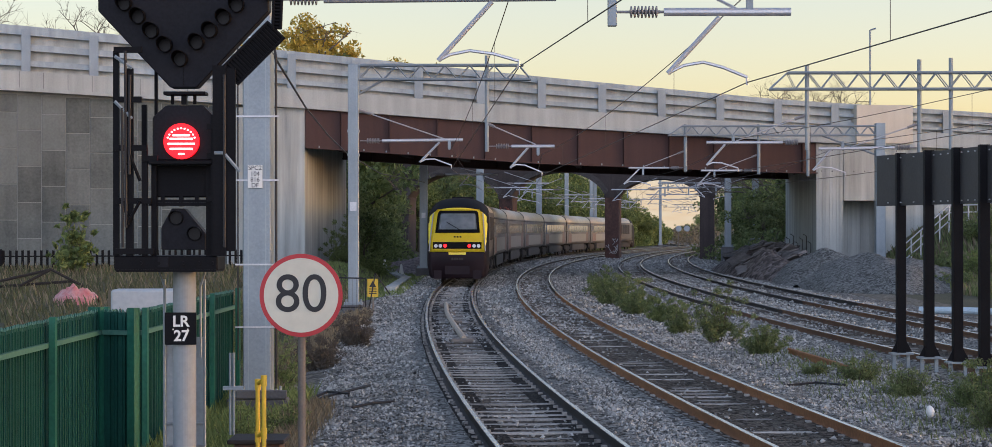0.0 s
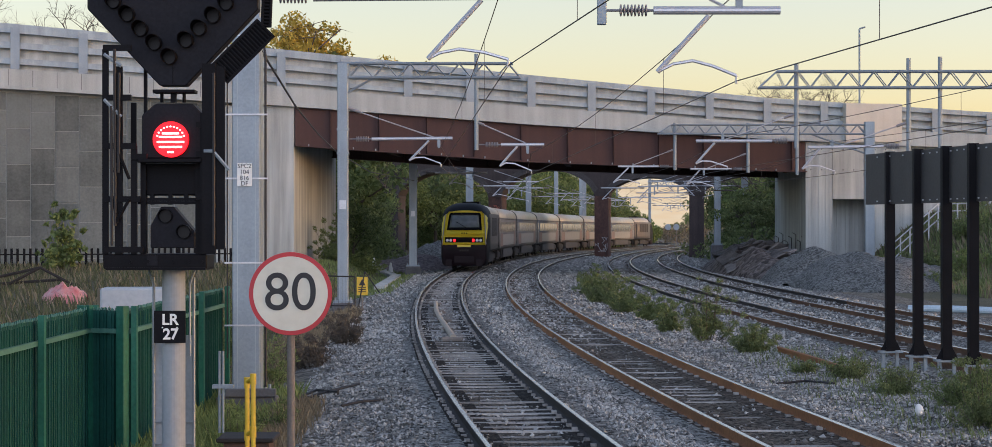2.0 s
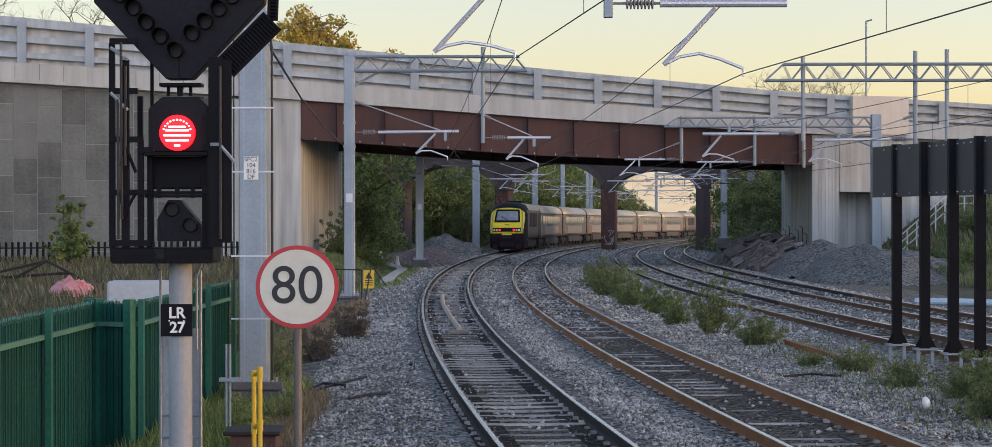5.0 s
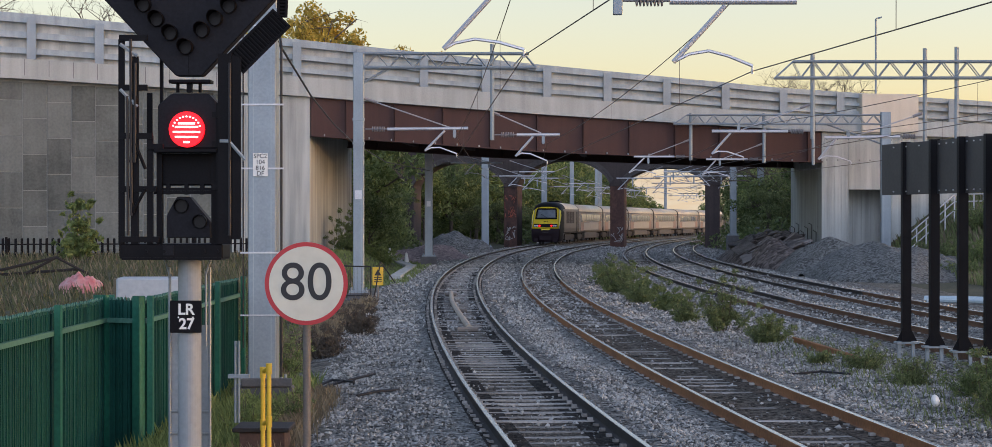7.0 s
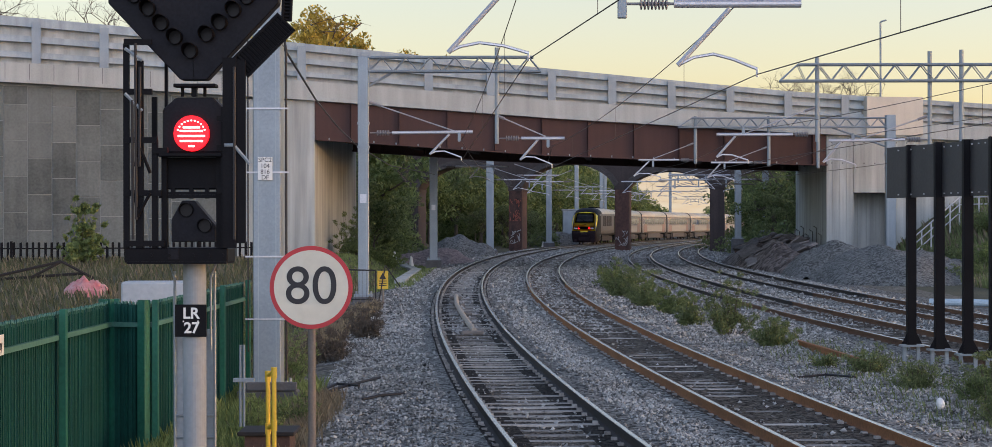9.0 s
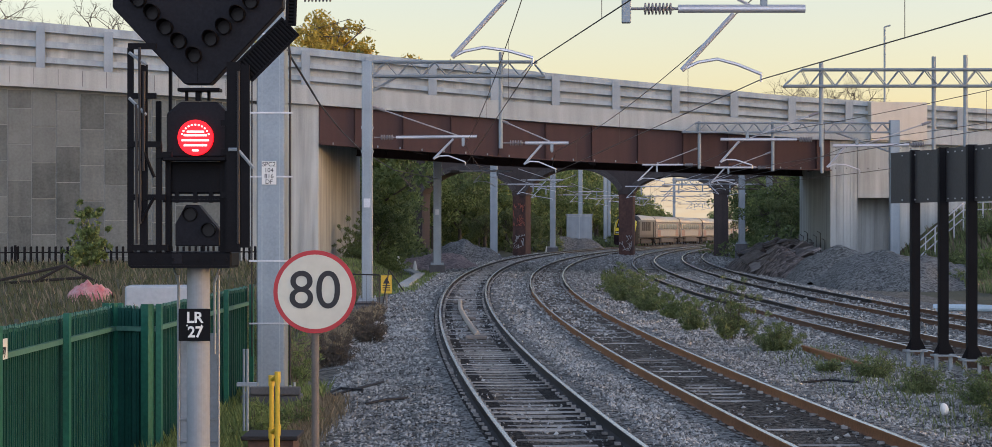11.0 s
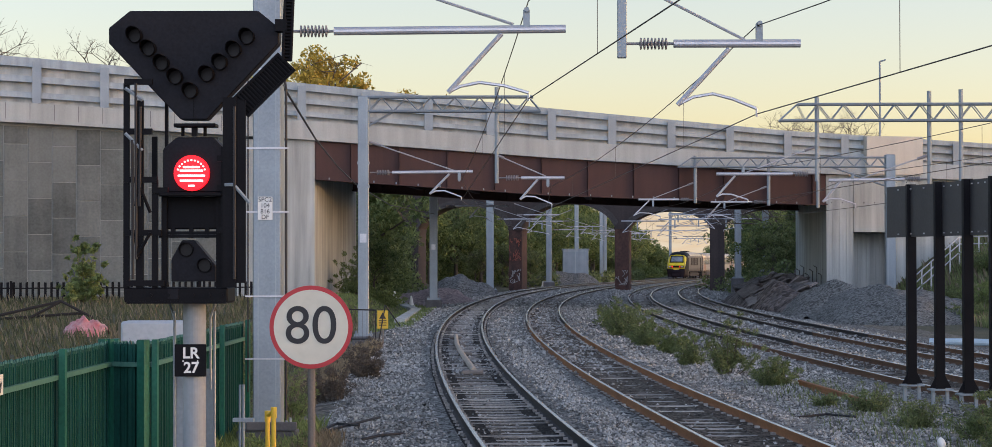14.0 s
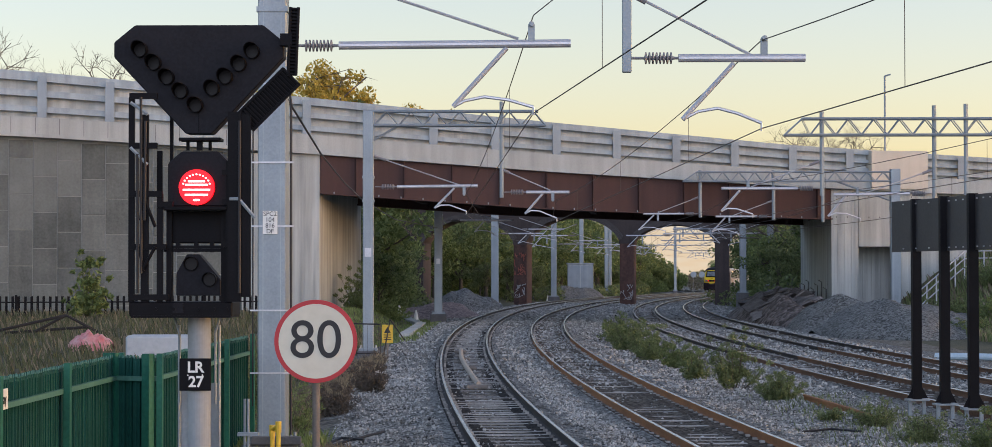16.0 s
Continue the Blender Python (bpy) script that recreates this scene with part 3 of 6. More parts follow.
M_UNDER = surface("underframe_grime", (0.018, 0.016, 0.015), (0.06, 0.052, 0.046), 2, 20, 0.85, 0, 0.2, per_piece=-0.02)
M_SKIRT = surface("skirt_grey", (0.05, 0.047, 0.044), (0.11, 0.105, 0.098), 1.5, 20, 0.8, 0, 0.1, per_piece=-0.02)
M_MAROON = surface("dark_maroon_nose", (0.007, 0.004, 0.006), (0.018, 0.009, 0.013), 1.5, 20, 0.6, 0, 0.03, per_piece=-0.02, gloss=0.2)
M_NOSEYEL = surface("train_yellow", (0.78, 0.60, 0.013), (0.88, 0.72, 0.03), 2, 20, 0.4, 0, 0.02, per_piece=-0.02)
M_CABBLACK = surface("cab_black", (0.004, 0.004, 0.005), (0.011, 0.011, 0.013), 2, 20, 0.6, 0, 0.02, per_piece=-0.02, gloss=0.15)
M_LAMPWHITE = material("unlit_lamp", (0.55, 0.56, 0.58), 0.15, 0, 0.8)


def glow(name, colour, strength):
    m = material(name, colour, 0.4)
    b = m.node_tree.nodes["Principled BSDF"]
    b.inputs["Emission Color"].default_value = (*colour, 1)
    b.inputs["Emission Strength"].default_value = strength
    b.inputs["Base Color"].default_value = (0.02, 0.004, 0.004, 1)
    return m


M_TAIL = glow("tail_lamp_red", (1.0, 0.006, 0.003), 2.6)


def shell(sections, mats, pick):
    """A skin through sections [(y, outline)], closed at both ends; pick(centre, normal) chooses the material."""
    bm = bmesh.new()
    rings = [[bm.verts.new((x, y, z)) for x, z in o] for y, o in sections]
    k = len(rings[0])
    for a, b in zip(rings, rings[1:]):
        for j in range(k):
            bm.faces.new((a[j], a[(j + 1) % k], b[(j + 1) % k], b[j]))
    bm.faces.new(rings[0])
    bm.faces.new(rings[-1][::-1])
    bmesh.ops.recalc_face_normals(bm, faces=bm.faces[:])
    for f in bm.faces:
        f.material_index = pick(f.calc_center_median(), f.normal)
        f.smooth = True
    return bm


def bogie(parent, y, wheelbase=2.6):
    bg = part("bogie", boxed(-1.15, 1.15, y - wheelbase / 2 - 0.5, y + wheelbase / 2 + 0.5, 0.45, 0.75), M_UNDER, parent, "grimy dark bogie")
    bm = bmesh.new()
    for s in (-1, 1):
        box(bm, s * 1.0 - 0.08, s * 1.0 + 0.08, y - wheelbase / 2 - 0.3, y + wheelbase / 2 + 0.3, 0.3, 0.85)
    part("side_frame", bm, M_UNDER, bg)
    for d in (-wheelbase / 2, wheelbase / 2):
        for s in (-0.74, 0.74):
            part("wheel", rod(bmesh.new(), (s - 0.06, y + d, 0.457), (s + 0.06, y + d, 0.457), 0.457, 16), M_UNDER, bg)


def build_coach():
    c = thing("coach", "silver-grey railway coach with pale roof and dark windows", "train coach", group="coaches of the train")
    half = 11.2
    body = part("body", shell([(-half, rounded_section(1.365, 0.95, 3.78, 0.80)), (half, rounded_section(1.365, 0.95, 3.78, 0.80))],
                              (M_COACH, M_COACHROOF), lambda p, n: 1 if p.z > 3.08 else 0), (M_COACH, M_COACHROOF), c)
    part("underframe", boxed(-1.2, 1.2, -6.5, 6.5, 0.35, 0.93), M_UNDER, c, "dark underframe equipment boxes")
    part("gangway", boxed(-0.55, 0.55, -11.6, 11.6, 1.0, 3.35), M_UNDER, c)
    for s in (-1, 1):
        for i in range(8):
            y = -7.7 + i * 2.2
            part("window", boxed(s * 1.362, s * 1.372, y - 0.95, y + 0.95, 2.12, 2.78), M_GLASS, body)
        for y in (-10.2, 10.2):
            part("door", boxed(s * 1.362, s * 1.374, y - 0.45, y + 0.45, 1.05, 2.95), M_COACH, body)
            part("door_window", boxed(s * 1.364, s * 1.380, y - 0.25, y + 0.25, 2.15, 2.8), M_GLASS, body)
        part("panel", boxed(s * 1.360, s * 1.369, -9.4, -6.8, 1.15, 2.0), M_COACHRED, body, "dull red panel")
        part("panel", boxed(s * 1.360, s * 1.369, -6.7, 7.0, 1.2, 1.95), M_PALE, body, "pale grey panel")
        part("skirt", boxed(s * 1.27, s * 1.31, -5.7, 5.7, 0.40, 0.97), M_SKIRT, body, "dusty grey underframe skirt")
        part("cantrail_line", boxed(s * 1.345, s * 1.371, -11.1, 11.1, 2.965, 3.0), M_UNDER, body)
        part("end_panel", boxed(s * 1.360, s * 1.369, 7.4, 9.4, 1.15, 2.9), M_COACHRED, body, "dull red panel")
        for y in (-11.0, 11.0):
            part("vent_cover", boxed(s * 0.95, s * 1.25, y - 0.25, y + 0.25, 0.5, 0.92), M_UNDER, body)
    for y in (-8.0, 8.0):
        bogie(c, y)
    for y in (-11.19, 11.19):
        part("end_frame", shell([(y - 0.05, rounded_section(1.375, 0.95, 3.80, 0.80)), (y + 0.05, rounded_section(1.375, 0.95, 3.80, 0.80))],
                                (M_UNDER,), lambda p, n: 0), M_UNDER, c)
    return c


NOSE = ((0.0, 1.16, 1.30), (0.03, 1.22, 1.55), (0.12, 1.27, 1.92), (0.30, 1.31, 2.16), (0.55, 1.33, 2.42), (0.85, 1.345, 2.78), (1.15, 1.355, 3.12),
        (1.45, 1.365, 3.40), (1.9, 1.37, 3.64), (2.5, 1.37, 3.80), (3.3, 1.37, 3.86))


def build_power_car():
    p = thing("power_car", "wedge-nosed diesel power car with yellow and black cab", "train power car", group="power cars of the train")
    half = 8.9
    crest = lambda d: min(0.92, 0.16 + 0.42 * d)
    secs = [(-half + d, rounded_section(w, 0.24 if d < 3 else 0.6, zt, crest(d), r_low=0.16)) for d, w, zt in NOSE]
    secs += [(-half + 4.6, rounded_section(1.37, 0.95, 3.86, 0.92)), (half, rounded_section(1.37, 0.95, 3.80, 0.80))]
    mats = (M_PCGREY, M_CABBLACK, M_NOSEYEL, M_MAROON, M_COACHROOF)

    def pick(q, n):
        d = q.y + half
        if d < 3.4 and q.z < 1.42:
            return 3
        if d < 2.3:
            if q.z > 3.30:
                return 1
            return 2 if n.y < -0.35 else 1
        if q.z > 3.2:
            return 1 if d < 7 else 4
        return 0
    body = part("body", shell(secs, mats, pick), mats, p)
    # the cab face follows the raked, crowned nose
    ND, NW, NZ = [c[0] for c in NOSE], [c[1] for c in NOSE], [c[2] for c in NOSE]

    def slope(z, x=0.0):
        for k in range(166):
            d = k * 0.02
            w, zt = float(np.interp(d, ND, NW)), float(np.interp(d, ND, NZ))
            c, u = crest(d), min(abs(x) / w, 1.0)
            if zt - c + c * (1 - u ** 2.6) ** (1 / 2.6) >= z:
                return d - half
        return 3.3 - half

    def on_face(name, xa, xb, za, zb, mat, lift, parent, label="", taper=0.0, corner=0.0):
        bm = bmesh.new()
        k, m = 12, 12
        grid = []
        for i in range(k + 1):
            u = i / k
            z = za + (zb - za) * u
            pinch = 1 - taper * u - corner * max(0.0, (u - 0.85) / 0.15) ** 2
            row = [(xa + (xb - xa) * j / m) * pinch for j in range(m + 1)]
            grid.append([bm.verts.new((x, slope(z, x) - lift, z)) for x in row])
        for i in range(k):
            for j in range(m):
                bm.faces.new((grid[i][j], grid[i][j + 1], grid[i + 1][j + 1], grid[i + 1][j]))
        bmesh.ops.solidify(bm, geom=bm.faces[:], thickness=0.02)
        return part(name, bm, mat, parent, label, smooth=True)
    face = on_face("cab_front", -1.22, 1.22, 1.42, 3.33, M_NOSEYEL, 0.065, p, "bright yellow cab front", 0.12, 0.10)
    on_face("windscreen_surround", -1.0, 1.0, 2.27, 3.27, M_CABBLACK, 0.088, face, "", 0.10, 0.08)
    on_face("windscreen", -0.86, 0.86, 2.42, 3.14, M_SCREEN, 0.11, face, "windscreen with a pale sky reflection painted in", 0.08, 0.05)
    on_face("lamp_band", -1.08, 1.08, 1.56, 1.86, M_CABBLACK, 0.088, face)
    for s in (-1, 1):
        part("edge_strip", rods([(s * (1.25 - 0.13 * u), slope(1.45 + 1.7 * u, 1.25 - 0.13 * u) - 0.06, 1.45 + 1.7 * u) for u in (0, 0.25, 0.5, 0.75, 1)], 0.03, 6), M_PALE, face, "pale grey edge of the cab front")
    part("wiper", rods([(0.1, slope(2.4) - 0.13, 2.4), (-0.5, slope(2.75) - 0.13, 2.75)], 0.015, 5), M_CABBLACK, face)
    for s in (-1, 1):
        for x, m, nm in ((0.95, M_LAMPWHITE, "headlamp"), (0.75, M_LAMPWHITE, "headlamp"), (0.54, M_TAIL, "tail_lamp")):
            yy = slope(1.7, x) - 0.10
            part(nm, rod(bmesh.new(), (s * x, yy - 0.03, 1.69), (s * x, yy + 0.03, 1.69), 0.082 if nm == "headlamp" else 0.075, 16), m, face,
                 "glowing red tail lamp" if nm == "tail_lamp" else "")
        part("side_stripe", boxed(s * 1.372, s * 1.376, -half + 2.4, half - 0.3, 1.0, 1.1), M_CABBLACK, body)
        part("cab_door", boxed(s * 1.366, s * 1.376, -half + 2.6, -half + 3.3, 1.05, 3.0), M_CABBLACK, body)
        part("luggage_door", boxed(s * 1.366, s * 1.376, half - 2.2, half - 1.2, 1.05, 3.0), M_CABBLACK, body)
        for k in range(5):
            part("grille", boxed(s * 1.364, s * 1.376, -3.4 + k * 1.6, -2.1 + k * 1.6, 1.9, 3.0), M_UNDER, body)
    for k in range(3):
        part("logo_bar", boxed(-0.16 + k * 0.13, -0.08 + k * 0.13, slope(2.1) - 0.085, slope(2.1) - 0.06, 2.06, 2.12), M_CABBLACK, face)
    for k in range(5):
        part("number_bar", boxed(-0.26 + k * 0.11, -0.18 + k * 0.11, -half - 0.012, -half + 0.02, 1.06, 1.16), M_UNDER, body)
    part("coupling_cover", boxed(-0.55, 0.55, -half - 0.015, -half + 0.1, 0.42, 0.80), M_MAROON, body)
    part("exhaust", boxed(-0.5, 0.5, -1.2, 1.2, 3.84, 3.98), M_CABBLACK, body)
    part("underframe", boxed(-1.2, 1.2, -3.0, 3.0, 0.35, 0.93), M_UNDER, p, "dark underframe fuel tank")
    bogie(p, -5.2)
    bogie(p, 5.2)
    for s in (-1, 1):
        part("buffer_beam", boxed(s * 0.7, s * 1.05, -half - 0.02, -half + 0.2, 0.22, 0.6), M_MAROON, body)
    return p


def along(s):
    """Place and heading on the first line, s metres from its start."""
    i = min(max(int(s), 0), len(LINE_1) - 2)
    u = s - i
    a, b = LINE_1[i], LINE_1[i + 1]
    x, y = a[0] + (b[0] - a[0]) * u, a[1] + (b[1] - a[1]) * u
    return Vector((x, y, level(y) + 0.003))


TAIL = build_power_car()
COACH = build_coach()
TRAIN = [(TAIL, 8.9, 5.2, 0)]
for k in range(6):
    TRAIN.append((COACH if k == 0 else copy_thing(COACH, pose(0, 0, 0)), 17.8 + 11.5 + k * 23.0, 8.0, 0))
HEAD = copy_thing(TAIL, pose(0, 0, 0))
for o in HEAD.children_recursive:
    if o.name.startswith("tail_lamp"):
        o.data = o.data.copy()
        o.data.materials[0] = M_LAMPWHITE
        o["label"] = "unlit tail lamp"
TRAIN.append((HEAD, 17.8 + 138.0 + 8.9, 5.2, 180))


def motions():
    for car, offset, reach, turn in TRAIN:
        rows = []
        for i in range(33):
            t = i * 0.5
            s = 96.3 + 13.1 * t + 0.145 * t * t + offset
            a, b = along(s - reach), along(s + reach)
            m = (a + b) / 2
            rz = math.degrees(math.atan2(-(b.x - a.x), b.y - a.y))
            rx = math.degrees(math.atan2(b.z - a.z, (b - a).length))
            rows.append((t, pose(*m, rx if not turn else -rx, 0, rz + turn)))
        walk(car, rows)


# ---- overhead line ----
def lattice(name, parent, xa, xb, y, z0, z1, r=0.045, tip=0.35, flip=False):
    """A boom of two chords with zigzag bracing, flat in one upright plane, doubled in depth."""
    boom = part(name, rods([(xa, y, z0), (xb, y, z0)], r * 0.6, 5), M_GALV, parent)
    for d in (-0.16, 0.16):
        part("chord", rods([(xa, y + d, z0), (xb, y + d, z0)], r, 6), M_GALV, boom)
        ta, tb = (xa, xb - tip) if not flip else (xa + tip, xb)
        part("chord", rods([(ta, y + d, z1), (tb, y + d, z1)], r, 6), M_GALV, boom)
        k = max(4, round((xb - xa) / 0.42) // 2 * 2)
        zig = []
        for i in range(k + 1):
            z = z0 if i % 2 == 0 else z1
            x = xa + (xb - xa) * i / k
            zig.append((min(max(x, ta), tb) if z == z1 else x, y + d, z))
        part("brace", rods(zig, r * 0.7, 5), M_GALV, boom)
    return boom


def cantilever(name, y, root, tube, stay, steady, register, clamp, r=0.055):
    """Insulated bracket arm that holds the contact wire: (x, z) pairs in the plane across the line."""
    c = thing(name, "bright tubular overhead line bracket with grey insulators", "overhead bracket", group="overhead line brackets")
    (xr, zr), (xt, zt) = root, tube
    s = 1 if xt > xr else -1
    p3 = lambda q: (q[0], y, q[1])
    part("tube", rods([p3((xr + s * 0.75, zr)), p3(tube)], r, 12), M_TUBE, c)
    turned = [(0.0, 0.022), (0.22, 0.022)]
    for i in range(8):
        u = 0.24 + i * 0.055
        turned += [(u - 0.012, 0.03), (u, 0.095), (u + 0.022, 0.09), (u + 0.03, 0.03)]
    turned += [(0.70, 0.022), (0.78, 0.022)]
    ins, rings = bmesh.new(), []
    for u, q in turned:
        rings.append([ins.verts.new((xr + s * u, y + q * math.cos(math.pi * k / 5), zr + q * math.sin(math.pi * k / 5))) for k in range(10)])
    for ra, rb in zip(rings, rings[1:]):
        for k in range(10):
            ins.faces.new((ra[k], ra[(k + 1) % 10], rb[(k + 1) % 10], rb[k]))
    ins.faces.new(rings[0][::-1])
    ins.faces.new(rings[-1])
    bmesh.ops.recalc_face_normals(ins, faces=ins.faces[:])
    part("insulator", ins, M_INSUL, c, "ribbed grey insulator")
    part("stay", rods([p3(stay[0]), p3(stay[1])], 0.022, 6), M_TUBE, c)
    part("stay_insulator", rods([p3(stay[0]), p3((stay[0][0] * 0.86 + stay[1][0] * 0.14, stay[0][1] * 0.86 + stay[1][1] * 0.14))], 0.05, 8), M_INSUL, c)
    part("steady_bracket", rods([p3(q) for q in steady], 0.04, 8), M_TUBE, c)
    part("register_arm", rods([p3(q) for q in register], 0.026, 7), M_TUBE, c)
    part("dropper_clip", rods([p3(register[-1]), p3((register[-1][0], register[-1][1] - 0.12))], 0.02, 6), M_TUBE, c)
    bm = boxed(clamp[0] - 0.05, clamp[0] + 0.05, y - 0.05, y + 0.05, zt - 0.02, clamp[1])
    rod(bm, (clamp[0], y - 0.12, clamp[1]), (clamp[0], y + 0.12, clamp[1]), 0.04, 8)
    part("wire_clamp", bm, M_GALV, c)
    return c


def mast(x, y, z0, z1, w, label="tall galvanised steel overhead line mast on a concrete base", plate=False):
    m = thing("overhead_line_mast", label, "railway mast", (x, y, 0), group="overhead line masts")
    h = w / 2
    bm = boxed(-h, h, -h, h, z0, z1, 0.02)
    part("column", bm, M_GALV, m)
    for x in (-h * 0.62, h * 0.62):
        part("edge_seam", boxed(x - 0.006, x + 0.006, -h - 0.004, -h + 0.01, z0 + 0.05, z1 - 0.05), M_PALEGALV, m)
    part("foundation", boxed(-w, w, -w, w, z0 - 1.2, z0 - 0.06, 0.03), M_DARKCON, m, "concrete foundation block")
    bm = boxed(-w * 0.85, w * 0.85, -w * 0.85, w * 0.85, z0 - 0.06, z0 + 0.02)
    for sx in (-1, 1):
        for sy in (-1, 1):
            rod(bm, (sx * w * 0.7, sy * w * 0.7, z0), (sx * w * 0.7, sy * w * 0.7, z0 + 0.12), 0.025, 6)
    part("base_plate", bm, M_GALV, m)
    for z in (z0 + (z1 - z0) * 0.72, z0 + (z1 - z0) * 0.62):
        part("bracket_band", boxed(-h - 0.02, h + 0.02, -h - 0.02, h + 0.02, z - 0.04, z + 0.04), M_GALV, m)
    if plate:
        part("number_plate", boxed(-0.11, 0.11, -h - 0.03, -h - 0.01, 3.2, 3.5), M_TUBE, m, "small white identity plate")
    return m


# supports nearest the eye, 33 m out
M0 = mast(-3.55, 33.0, 0.05, 9.2, 0.435, "tall galvanised steel mast with a white lettered plate", False)
PL = part("identity_plate", boxed(-0.135, 0.085, -0.245, -0.225, 3.21, 3.56), M_WHITE, M0, "white plate with black lettering")
for txt, z in (("SPC2", 3.515), ("104", 3.425), ("816", 3.335), ("DF", 3.25)):
    writing("lettering", txt, 0.095, M_TEXTBLACK, PL, (-0.025, -0.249, z))
for z in (1.1, 2.05, 3.33, 4.3, 5.5):
    part("cable_bracket", boxed(-0.33, 0.33, -0.235, -0.222, z - 0.012, z + 0.012), M_TUBE, M0)
part("earth_cable", rods([(0.29, -0.2, 0.1), (0.29, -0.2, 5.2), (0.22, -0.1, 5.6)], 0.02, 6), M_CABLE, M0)
part("earth_cable", rods([(-0.29, -0.2, 0.6), (-0.29, -0.2, 6.3)], 0.012, 6), M_CABLE, M0)
bm = boxed(-0.40, 0.50, -0.75, -0.30, -0.30, 0.05, 0.02)
box(bm, -0.25, 0.5, -0.8, -0.7, 0.06, 0.18, 0.01)
part("plinth", bm, M_DARKCON, M0)
BOOM0 = lattice("boom", M0, 0.2, 9.5, 0.0, 8.4, 8.95)
part("drop_tube", boxed(5.34, 5.48, -0.07, 0.07, 5.68, 8.6, 0.01), M_GALV, M0, "grey steel drop tube")
cantilever("overhead_bracket", 33.0, (-3.3, 6.10), (1.0, 6.13), ((-3.3, 7.36), (0.2, 6.2)), [(0.02, 6.06), (-0.8, 5.16)],
           [(-0.8, 5.16), (-0.62, 5.25), (-0.32, 5.31), (0.05, 5.26), (0.43, 5.15)], (0.40, 6.42), 0.064)
cantilever("overhead_bracket", 33.0, (1.9, 5.9), (4.59, 5.9), ((1.9, 6.9), (3.75, 5.95)), [(3.5, 5.82), (2.71, 4.96)],
           [(2.71, 4.96), (2.95, 5.08), (3.25, 5.13), (3.55, 5.05), (3.92, 4.90)], (3.96, 6.2), 0.064)

# second supports, 73 m out
M1 = mast(-4.64, 73.0, 0.1, 8.15, 0.36, plate=True)
lattice("boom", M1, 0.2, 6.0, 0.0, 7.64, 8.12, tip=0.25)
part("boom_strut", rods([(0.1, 0, 7.1), (1.0, 0, 7.62)], 0.045, 6), M_GALV, M1)
part("drop_tube", rods([(4.51, 0, 8.45), (4.51, 0, 5.2)], 0.07, 8), M_GALV, M1)
cantilever("overhead_bracket", 73.0, (-4.42, 5.57), (-0.94, 5.60), ((-4.45, 6.61), (-1.48, 5.6)), [(-1.73, 5.52), (-2.4, 4.84)],
           [(-2.4, 4.84), (-2.2, 4.94), (-1.9, 4.95), (-1.33, 4.74)], (-1.4, 5.3))
cantilever("overhead_bracket", 73.0, (-0.05, 5.38), (2.16, 5.38), ((-0.1, 6.14), (1.52, 5.44)), [(1.26, 5.33), (0.66, 4.65)],
           [(0.66, 4.65), (0.86, 4.76), (1.15, 4.74), (1.73, 4.5)], (1.6, 5.1))
MR = mast(18.3, 73.0, 0.1, 8.0, 0.36)
lattice("boom", MR, -8.87, -0.2, 0.0, 7.3, 7.85, tip=0.6, flip=True)
for x, za, zb in ((10.7, 8.1, 5.25), (14.5, 8.3, 4.8), (15.57, 8.35, 5.0)):
    part("drop_tube", rods([(x - 18.3, 0.0, za), (x - 18.3, 0.0, zb)], 0.075, 8), M_GALV, MR)
cantilever("overhead_bracket", 73.0, (10.62, 5.5), (7.3, 5.5), ((10.6, 6.4), (8.3, 5.55)), [(7.93, 5.44), (7.3, 4.73)],
           [(7.3, 4.73), (7.5, 4.82), (7.8, 4.81), (8.36, 4.63)], (8.2, 5.75))
cantilever("overhead_bracket", 73.0, (14.4, 5.32), (11.1, 5.28), ((14.4, 6.1), (12.2, 5.35)), [(11.5, 5.24), (10.9, 4.55)],
           [(10.9, 4.55), (11.15, 4.66), (11.5, 4.64), (12.0, 4.47)], (11.9, 5.5))

# third supports, 113 m out, just past the bridge's edge
M2 = mast(-3.78, 121.5, 0.45, 8.1, 0.44, plate=True)
cantilever("overhead_bracket", 121.5, (-3.3, 5.65), (0.4, 5.65), ((-3.3, 6.4), (-0.4, 5.7)), [(-1.2, 5.6), (-1.75, 5.0)],
           [(-1.75, 5.0), (-1.5, 5.1), (-1.0, 5.05), (-0.6, 4.9)], (-0.4, 5.4))
MR1 = mast(20.2, 112.0, 0.9, 8.05, 0.5)
lattice("boom", MR1, -11.0, -0.2, 0.0, 7.42, 7.9, tip=0.7, flip=True)
for x, zb in ((10.1, 5.55), (13.9, 5.4), (16.45, 5.3)):
    part("drop_tube", rods([(x - 20.2, 0.0, 8.0), (x - 20.2, 0.0, zb)], 0.09, 8), M_GALV, MR1)
part("boom_strut", rods([(-3.0, 0, 7.4), (-0.2, 0, 6.4)], 0.05, 6), M_GALV, MR1)
cantilever("overhead_bracket", 112.0, (10.0, 5.74), (7.15, 5.74), ((10.0, 6.6), (7.9, 5.8)), [(7.7, 5.68), (6.9, 4.9)],
           [(6.9, 4.9), (7.2, 5.05), (7.7, 5.03), (8.3, 4.85)], (7.9, 5.4))
cantilever("overhead_bracket", 112.0, (13.8, 5.6), (10.9, 5.6), ((13.8, 6.4), (11.8, 5.65)), [(11.4, 5.55), (10.7, 4.8)],
           [(10.7, 4.8), (11.0, 4.92), (11.5, 4.9), (12.1, 4.7)], (11.6, 5.3))

